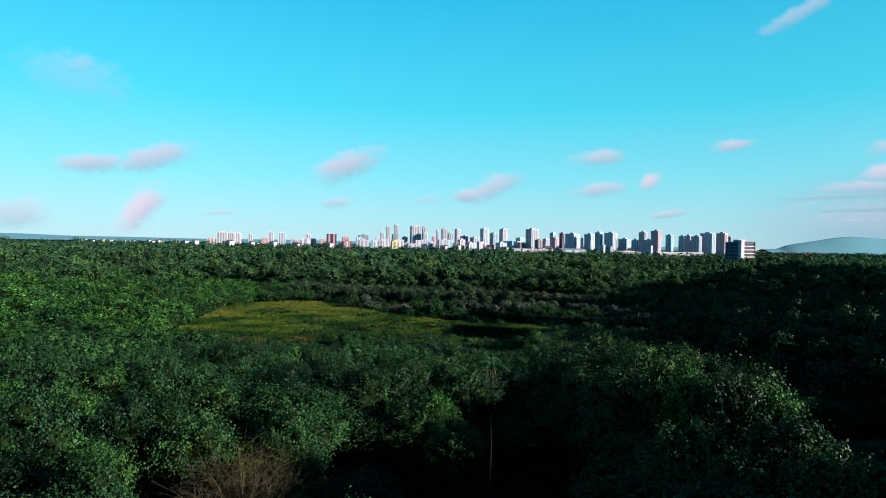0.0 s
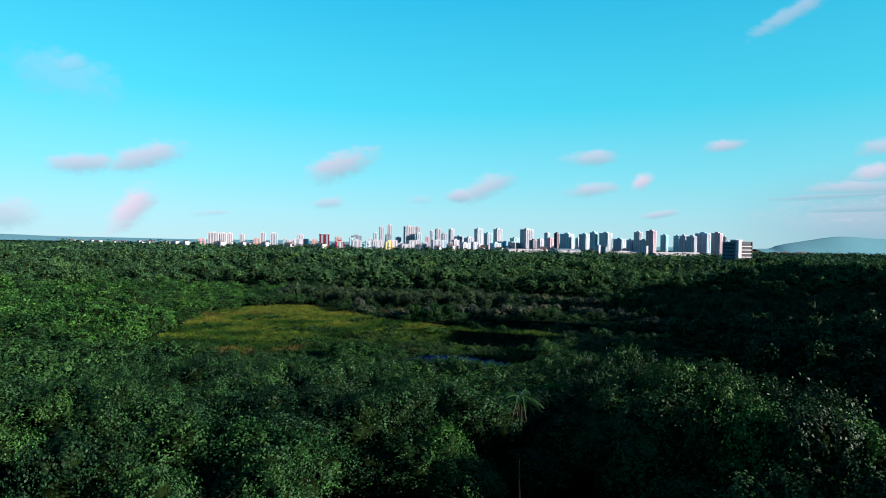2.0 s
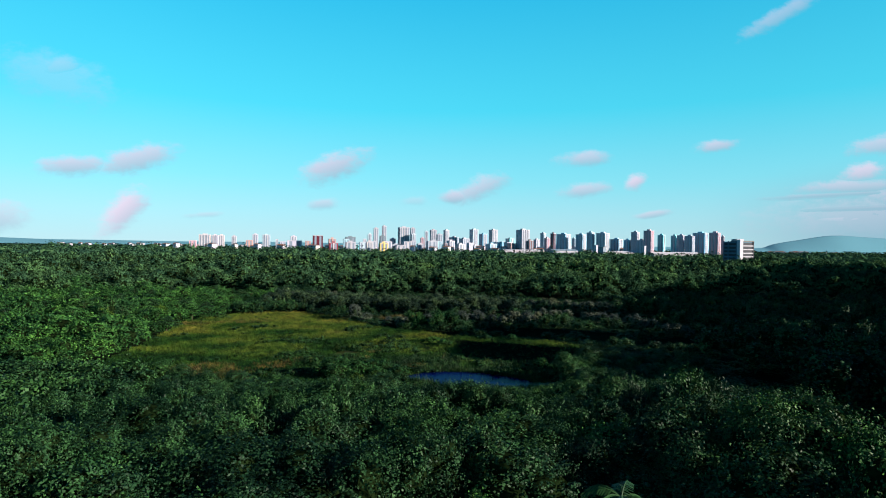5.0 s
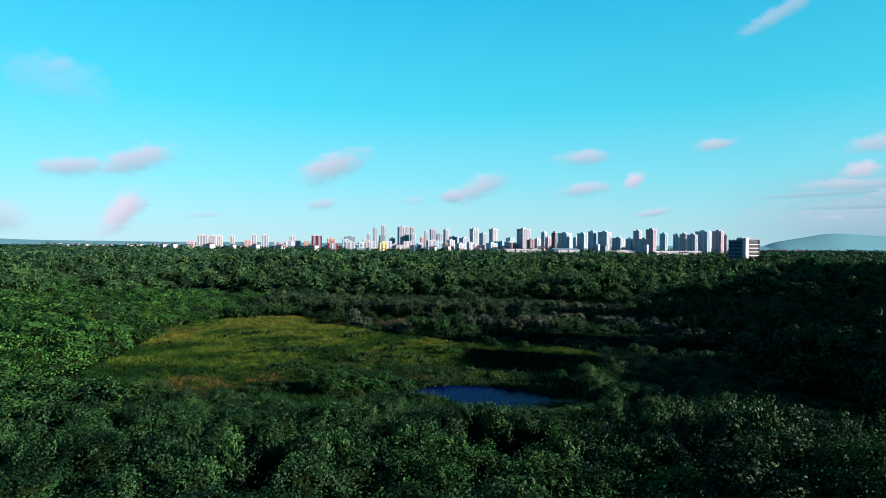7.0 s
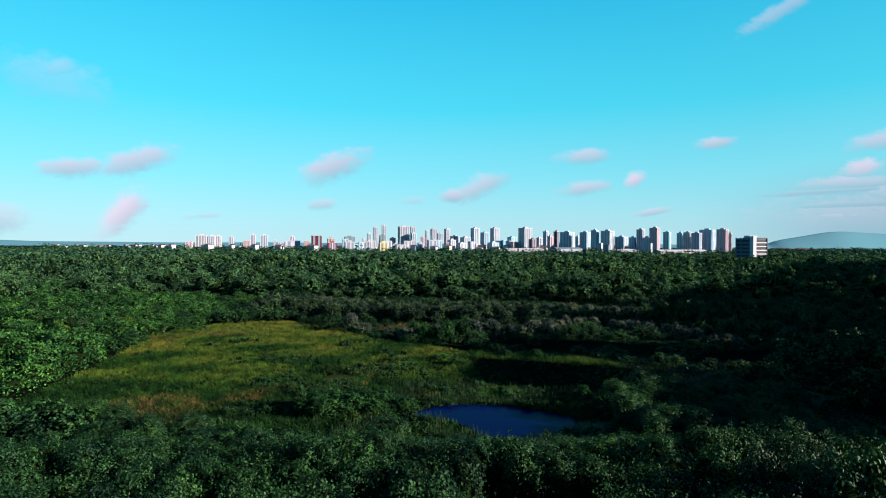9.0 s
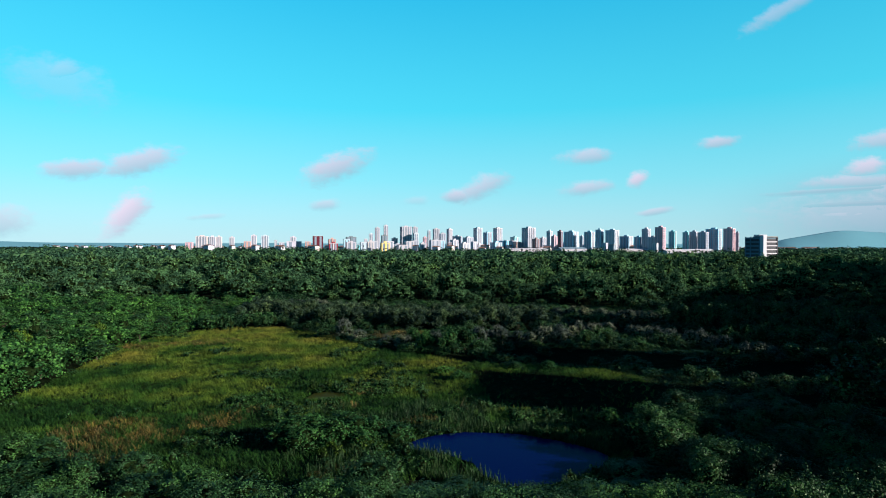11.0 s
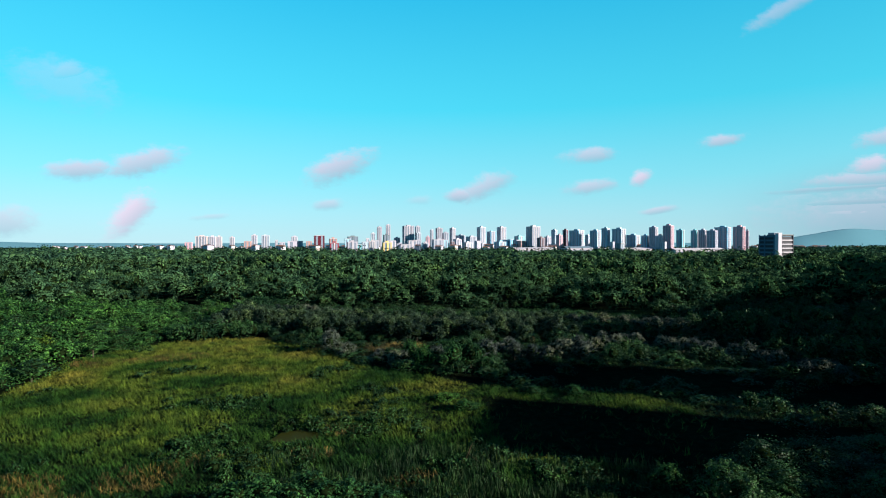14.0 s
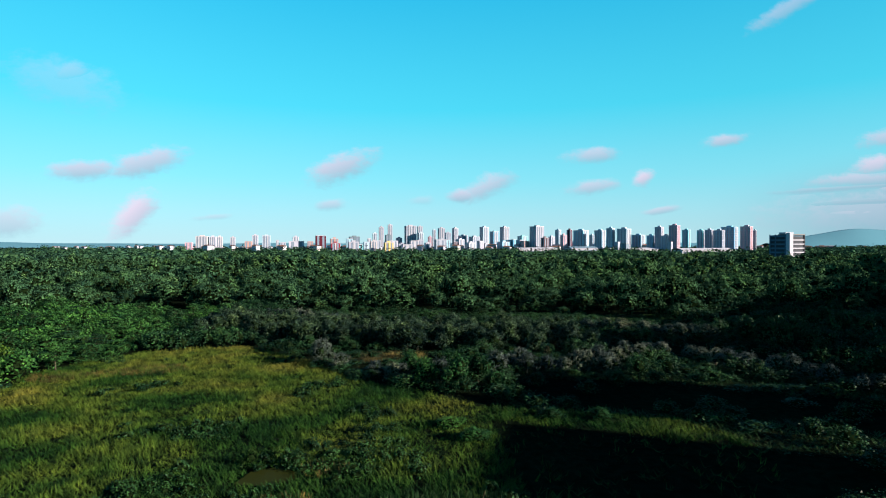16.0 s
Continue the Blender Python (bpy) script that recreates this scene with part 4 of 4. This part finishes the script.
def box(x0, x1, y0, y1, z0, z1):
    co = np.array([(x, y, z) for z in (z0, z1) for x, y in ((x0, y0), (x1, y0), (x1, y1), (x0, y1))], float)
    return co, np.array([(3, 2, 1, 0), (4, 5, 6, 7), (0, 1, 5, 4), (1, 2, 6, 5), (2, 3, 7, 6), (3, 0, 4, 7)])


def tower(x, y, w, d, h, paint, bays, turn=None):
    """A tall block: walls, window columns on each face, balcony stacks or ribs between them, parapet and roof-top tank house."""
    if turn is None:
        turn, wide = (-78, 1.12) if x < 150 else (-63, 1.05) if x < 450 else (-47, 1.0)
        w, d = w * wide, d * wide
    thing = tagged(new("apartment_tower"), f"{WORDS[paint]} apartment tower with {'glazed columns' if bays else 'plain walls'} beyond the forest", "tower", "towers of the city")
    wall = part("wall", mesh_of("wall", *box(-w / 2, w / 2, -d / 2, d / 2, 0, h - 1.2), PAINT[paint]), thing)
    part("parapet", mesh_of("parapet", *box(-w / 2 - 0.3, w / 2 + 0.3, -d / 2 - 0.3, d / 2 + 0.3, h - 1.2, h), TRIM if paint != "darkblue" else CONCRETE), thing)
    if bays:
        part("tank_house", mesh_of("tank_house", *box(-w * 0.18, w * 0.2, -d * 0.2, d * 0.18, h, h + 3.6), PAINT[paint]), thing)
    if y < 1650 and bays > 1:
        for k in range(int(h / 6.2)):
            part("floor_band", mesh_of("floor_band", *box(-w / 2 - 0.5, w / 2 + 0.5, -d / 2 - 0.5, d / 2 + 0.5, 4 + k * 6.2, 4.9 + k * 6.2), TRIM), thing)
    n = max(bays, 1) + 1
    rib = PAINT[paint] if paint in ("pink", "brick", "red", "brown", "yellow", "darkblue", "pinkgrey") else TRIM
    for k in range(n):
        u = (k + 0.5) / n - 0.5
        g = w / n * 0.15
        # glass stands in the near side and in the right side
        part("window_column", mesh_of("window_column", *box(u * w - g, u * w + g, -d / 2 - 0.12, -d / 2 + 0.2, 3, h - 2.6), GLAZE), wall)
        g = d / n * 0.12
        part("window_column", mesh_of("window_column", *box(w / 2 - 0.2, w / 2 + 0.12, u * d - g * 1.7, u * d + g * 1.7, 3, h - 2.6), GLAZE), wall)
        if k and bays:
            u = k / n - 0.5
            part("rib", mesh_of("rib", *box(u * w - w / n * 0.16, u * w + w / n * 0.16, -d / 2 - 1.0, -d / 2 + 0.2, 0, h - 0.6), rib), thing)
            part("rib", mesh_of("rib", *box(w / 2 - 0.2, w / 2 + 1.0, u * d - d / n * 0.16, u * d + d / n * 0.16, 0, h - 0.6), rib), thing)
    thing.matrix_basis = pose(x, y, 0, 0, 0, turn)


tower(-717, 1900, 19.0, 19.0, 38.9, "pink", 0)
tower(-711, 2000, 33.0, 33.0, 60.0, "cream", 3)
tower(-679, 2010, 18.5, 18.5, 58.5, "pinkwhite", 2)
tower(-663, 2030, 16.5, 16.5, 58.5, "cream", 2)
tower(-624, 2050, 13.8, 13.8, 56.8, "white", 1)
tower(-542, 1950, 19.7, 19.7, 42.6, "brick", 0)
tower(-560, 2100, 17.0, 17.0, 64.4, "pinkwhite", 1)
tower(-495, 2000, 23.0, 23.0, 62.1, "grey", 2)
tower(-458, 2000, 8.1, 8.1, 46.5, "white", 0)
tower(-416, 1900, 15.4, 15.4, 38.6, "pinkwhite", 0)
tower(-456, 2300, 20.4, 20.4, 61.4, "pinkwhite", 1)
tower(-434, 2200, 49.6, 49.6, 43.1, "pinkwhite", 0)
tower(-364, 2100, 17.2, 17.2, 42.8, "brick", 0)
tower(-338, 2170, 33.5, 33.5, 64.0, "red", 0)
tower(-202, 1560, 21.3, 21.3, 36.7, "redwhite", 1)
tower(-153, 1560, 23.5, 23.5, 39.7, "white", 1)
tower(-195, 2000, 30.3, 30.3, 58.1, "darkblue", 1)
tower(-136, 1900, 9.2, 9.2, 51.4, "white", 0)
tower(-102, 1600, 14.3, 14.3, 41.3, "cream", 1)
tower(-130, 2100, 13.2, 13.2, 71.6, "grey", 1)
tower(-109, 2150, 14.9, 14.9, 95.7, "white", 1)
tower(-80, 2250, 14.1, 14.1, 107.4, "white", 1)
tower(-77, 2000, 18.0, 18.0, 64.0, "darkblue", 1)
tower(-59, 1560, 20.4, 20.4, 38.1, "yellow", 1)
tower(-44, 2200, 18.4, 18.4, 55.8, "pinkwhite", 1)
tower(0, 2180, 35.0, 35.0, 100.9, "white", 3)
tower(38, 2300, 16.1, 16.1, 102.2, "white", 1)
tower(39, 2150, 15.1, 15.1, 74.5, "grey", 1)
tower(72, 2100, 11.8, 11.8, 59.1, "pink", 1)
tower(92, 2200, 10.8, 10.8, 86.3, "grey", 1)
tower(117, 2150, 19.7, 19.7, 91.6, "white", 2)
tower(135, 2050, 17.3, 17.3, 72.7, "pinkgrey", 1)
tower(173, 2200, 17.0, 17.0, 92.9, "white", 2)
tower(133, 1700, 9.5, 9.5, 39.7, "brown", 0)
tower(194, 2100, 25.2, 25.2, 63.2, "pinkwhite", 2)
tower(224, 2000, 26.9, 26.9, 58.0, "pinkgrey", 2)
tower(266, 2050, 23.2, 23.2, 93.2, "grey", 2)
tower(318, 2150, 24.5, 24.5, 78.8, "blue", 2)
tower(347, 2090, 23.8, 23.8, 94.3, "white", 2)
tower(421, 2300, 18.1, 18.1, 49.5, "blue", 0)
tower(426, 2150, 26.1, 26.1, 61.6, "teal", 1)
tower(386, 1735, 29.7, 29.7, 86.2, "white", 3)
tower(378, 1600, 16.0, 16.0, 50.4, "brown", 1)
tower(448, 1800, 15.4, 15.4, 55.7, "pinkwhite", 1)
tower(483, 1850, 14.6, 14.6, 78.5, "grey", 1)
tower(418, 1550, 12.2, 12.2, 57.7, "pink", 1)
tower(463, 1650, 11.8, 11.8, 73.9, "red", 1)
tower(482, 1600, 31.0, 31.0, 71.2, "bluegrey", 2)
tower(546, 1700, 11.0, 11.0, 59.7, "grey", 1)
tower(523, 1560, 22.5, 22.5, 70.3, "bluegrey", 2)
tower(538, 1520, 16.4, 16.4, 75.5, "bluegrey", 2)
tower(503, 1380, 10.0, 10.0, 38.8, "pinkwhite", 0)
tower(567, 1500, 27.2, 27.2, 73.5, "grey", 2)
tower(510, 1350, 14.6, 14.6, 34.8, "darkblue", 0)
tower(627, 1550, 27.0, 27.0, 57.7, "bluegrey", 2)
tower(640, 1500, 16.3, 16.3, 55.5, "blue", 1)
tower(654, 1480, 17.3, 17.3, 77.5, "pinkwhite", 2)
tower(654, 1440, 19.0, 19.0, 54.7, "pinkgrey", 1)
tower(611, 1330, 10.6, 10.6, 38.7, "white", 0)
tower(666, 1420, 20.7, 20.7, 80.2, "pink", 2)
tower(788, 1600, 17.6, 17.6, 72.9, "teal", 1)
tower(804, 1550, 16.0, 16.0, 70.2, "teal", 1)
tower(773, 1450, 17.1, 17.1, 69.4, "pinkwhite", 2)
tower(771, 1400, 20.6, 20.6, 66.9, "pinkgrey", 2)
tower(857, 1500, 33.3, 33.3, 78.2, "blue", 2)
tower(842, 1400, 22.8, 22.8, 76.8, "pink", 2)
tower(882, 1430, 7.4, 7.4, 67.6, "white", 1)


# lower blocks between the towers
for k in range(44):
    x = -250 + k * 22 + rng.uniform(-7, 7)
    side = rng.uniform(13, 26)
    tower(x, rng.uniform(1640, 2050), side, side, rng.uniform(32, 50) - (6 if x > 450 else 0), ("grey", "pinkwhite", "pinkgrey", "bluegrey", "pinkgrey", "white", "teal", "brick")[int(rng.integers(8))], int(rng.integers(2)))


def shading_tower(v0, v1, tip_x, height, paint):
    """An unseen tower added up-sun, beside the flight, whose shadow is a long band over the plan: its edges v0, v1
    across the light, its tip at tip_x.
    """
    down = Vector((-math.sin(SUN_AZ), -math.cos(SUN_AZ)))
    over = Vector((-math.cos(SUN_AZ), math.sin(SUN_AZ)))
    tip = over * (v0 + v1) / 2 + down * (((v0 + v1) / 2 * over.x - tip_x) / -down.x)
    at = tip - down * (height / math.tan(SUN_EL) + (v1 - v0) / 2)
    tower(at.x, at.y, v1 - v0, v1 - v0, height, paint, 3, math.degrees(math.atan2(over.y, over.x)))


# unseen towers beside the flight, added to throw the shade bands
for band in SHADE_BANDS:
    shading_tower(*band)


def office_block():
    """The nearer office block: a dark glazed side, a plain stair core on the corner, and a wing of deep floor bands."""
    thing = tagged(new("office_block"), "grey office block with dark glass and pale floor bands", "office building")
    h, floors = 50.0, 7
    rise = (h - 6) / floors
    part("wall", mesh_of("wall", *box(-23, 14, -21, 16, 0, h - 2), STEEL), thing, "blue-grey walls")
    part("stair_core", mesh_of("stair_core", *box(9, 16.2, -21.5, -13, 0, h + 1.5), TRIM), thing, "pale plain stair core")
    part("roof_slab", mesh_of("roof_slab", *box(-14, 15.8, -12.6, 16.8, h - 2, h - 0.6), CONCRETE), thing)
    part("plant_room", mesh_of("plant_room", *box(-9, 4, -16, 4, h - 0.55, h + 2.4), TRIM), thing)
    for k in range(floors):
        z = 2 + k * rise
        part("floor_band", mesh_of("floor_band", *box(13.4, 15.4, -12.6, 16.4, z, z + 1.7), TRIM), thing)
        part("window_band", mesh_of("window_band", *box(13.2, 14.3, -12.6, 16.1, z + 1.72, z + rise - 0.02), DARK), thing)
        part("window_band", mesh_of("window_band", *box(-22.4, 8.6, -21.4, -20.5, z + 1.9, z + rise - 0.8), DARK), thing)
    part("corner_pier", mesh_of("corner_pier", *box(12.8, 15.6, 16.45, 18.2, 0, h - 0.6), DARK), thing)
    for x in (-23.2, -12.4, 6.8):
        part("mullion", mesh_of("mullion", *box(x, x + 2.0, -22, -20.6, 0, h - 1), STEEL), thing)
    thing.matrix_basis = pose(587, 879, 0, 0, 0, -72) @ Matrix.Diagonal((0.86, 0.86, 1, 1))


office_block()


def hall(name, x, y, w, d, h, mat, label, turn):
    """A long low hall with a shallow gabled roof."""
    thing = tagged(new(name), label, "hall")
    part("wall", mesh_of("wall", *box(-w / 2, w / 2, -d / 2, d / 2, 0, h), TRIM), thing)
    co = np.array([(-w / 2 - 1, -d / 2 - 1, h), (w / 2 + 1, -d / 2 - 1, h), (w / 2 + 1, 0, h + 4), (-w / 2 - 1, 0, h + 4), (w / 2 + 1, d / 2 + 1, h), (-w / 2 - 1, d / 2 + 1, h)], float)
    part("roof", mesh_of("roof", co, np.array([(0, 1, 2, 3), (3, 2, 4, 5)]), mat), thing)
    for k in range(5):
        u = (k + 0.5) / 5 - 0.5
        part("window_band", mesh_of("window_band", *box(u * w - w * 0.07, u * w + w * 0.07, -d / 2 - 0.2, -d / 2 + 0.2, h * 0.55, h * 0.8), GLAZE), thing)
    thing.matrix_basis = pose(x, y, 0, 0, 0, turn)


hall("long_hall", 676, 1300, 142, 30, 20, TRIM, "long low white hall before the towers", 14)
hall("market_hall", 436, 1450, 74, 36, 23, SHEET, "low hall with a blue sheet roof and white gable", 12)
hall("long_hall", 330, 1500, 110, 30, 20, TRIM, "long low white hall before the towers", 14)
hall("long_hall", 560, 1420, 150, 30, 20, TRIM, "long low white hall before the towers", 14)


def house(x, y, w, h, turn, mat):
    thing = tagged(new("house"), "small far house with pale walls and a clay roof", "house", "far houses")
    wall = part("wall", mesh_of("wall", *box(-w / 2, w / 2, -w / 3, w / 3, 0, h), mat), thing)
    for u in (-0.3, 0.05, 0.32):
        part("window", mesh_of("window", *box(u * w - 1.1, u * w + 1.1, -w / 3 - 0.1, -w / 3 + 0.1, h - 4.2, h - 2.2), GLAZE), wall)
    co = np.array([(-w / 2 - 1, -w / 3 - 1, h), (w / 2 + 1, -w / 3 - 1, h), (w / 2, 0, h + 3), (-w / 2, 0, h + 3), (w / 2 + 1, w / 3 + 1, h), (-w / 2 - 1, w / 3 + 1, h)], float)
    part("roof", mesh_of("roof", co, np.array([(0, 1, 2, 3), (3, 2, 4, 5)]), TILE), thing)
    thing.matrix_basis = pose(x, y, 0, 0, 0, turn)


for k in range(46):
    x = -1500 + k * 20 + rng.uniform(-12, 12)
    house(x, rng.uniform(2350, 2700), rng.uniform(12, 22), rng.uniform(17, 23), rng.uniform(-50, -20), (TRIM, PAINT["pinkwhite"], PAINT["white"])[k % 3])
for k in range(22):
    house(1580 + k * 26 + rng.uniform(-9, 9), rng.uniform(2450, 2750), rng.uniform(14, 26), rng.uniform(15, 20), rng.uniform(-50, -20), (TRIM, PAINT["pinkwhite"], PAINT["white"])[k % 3])
for k in range(34):
    x = -760 + k * 44 + rng.uniform(-14, 14)
    house(x, rng.uniform(1500, 1750) + max(-x, 0) * 0.35, rng.uniform(14, 26), rng.uniform(22, 30), rng.uniform(-50, -20), (TRIM, PAINT["pinkwhite"], PAINT["cream"])[k % 3])


# ---- distance ----
def ridge(name, x0, x1, y, shape, label):
    """A far rise: a rounded ridge of some depth."""
    xs = np.linspace(x0, x1, 60)
    co, qu = [], []
    for j, (dy, k) in enumerate(((-160, 0.0), (-30, 0.97), (0, 1.0), (120, 0.0))):
        co += [(x, y + dy, shape((x - x0) / (x1 - x0)) * k - 1) for x in xs]
    for j in range(3):
        qu += [(j * 60 + i, j * 60 + i + 1, (j + 1) * 60 + i + 1, (j + 1) * 60 + i) for i in range(59)]
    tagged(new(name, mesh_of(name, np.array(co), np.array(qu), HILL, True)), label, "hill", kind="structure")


def massif(u):
    return 30 + 116 * max(0.0, math.sin(math.pi * min(max((u - 0.08) / 0.84, 0), 1))) ** 0.7 + 5 * math.sin(u * 19)


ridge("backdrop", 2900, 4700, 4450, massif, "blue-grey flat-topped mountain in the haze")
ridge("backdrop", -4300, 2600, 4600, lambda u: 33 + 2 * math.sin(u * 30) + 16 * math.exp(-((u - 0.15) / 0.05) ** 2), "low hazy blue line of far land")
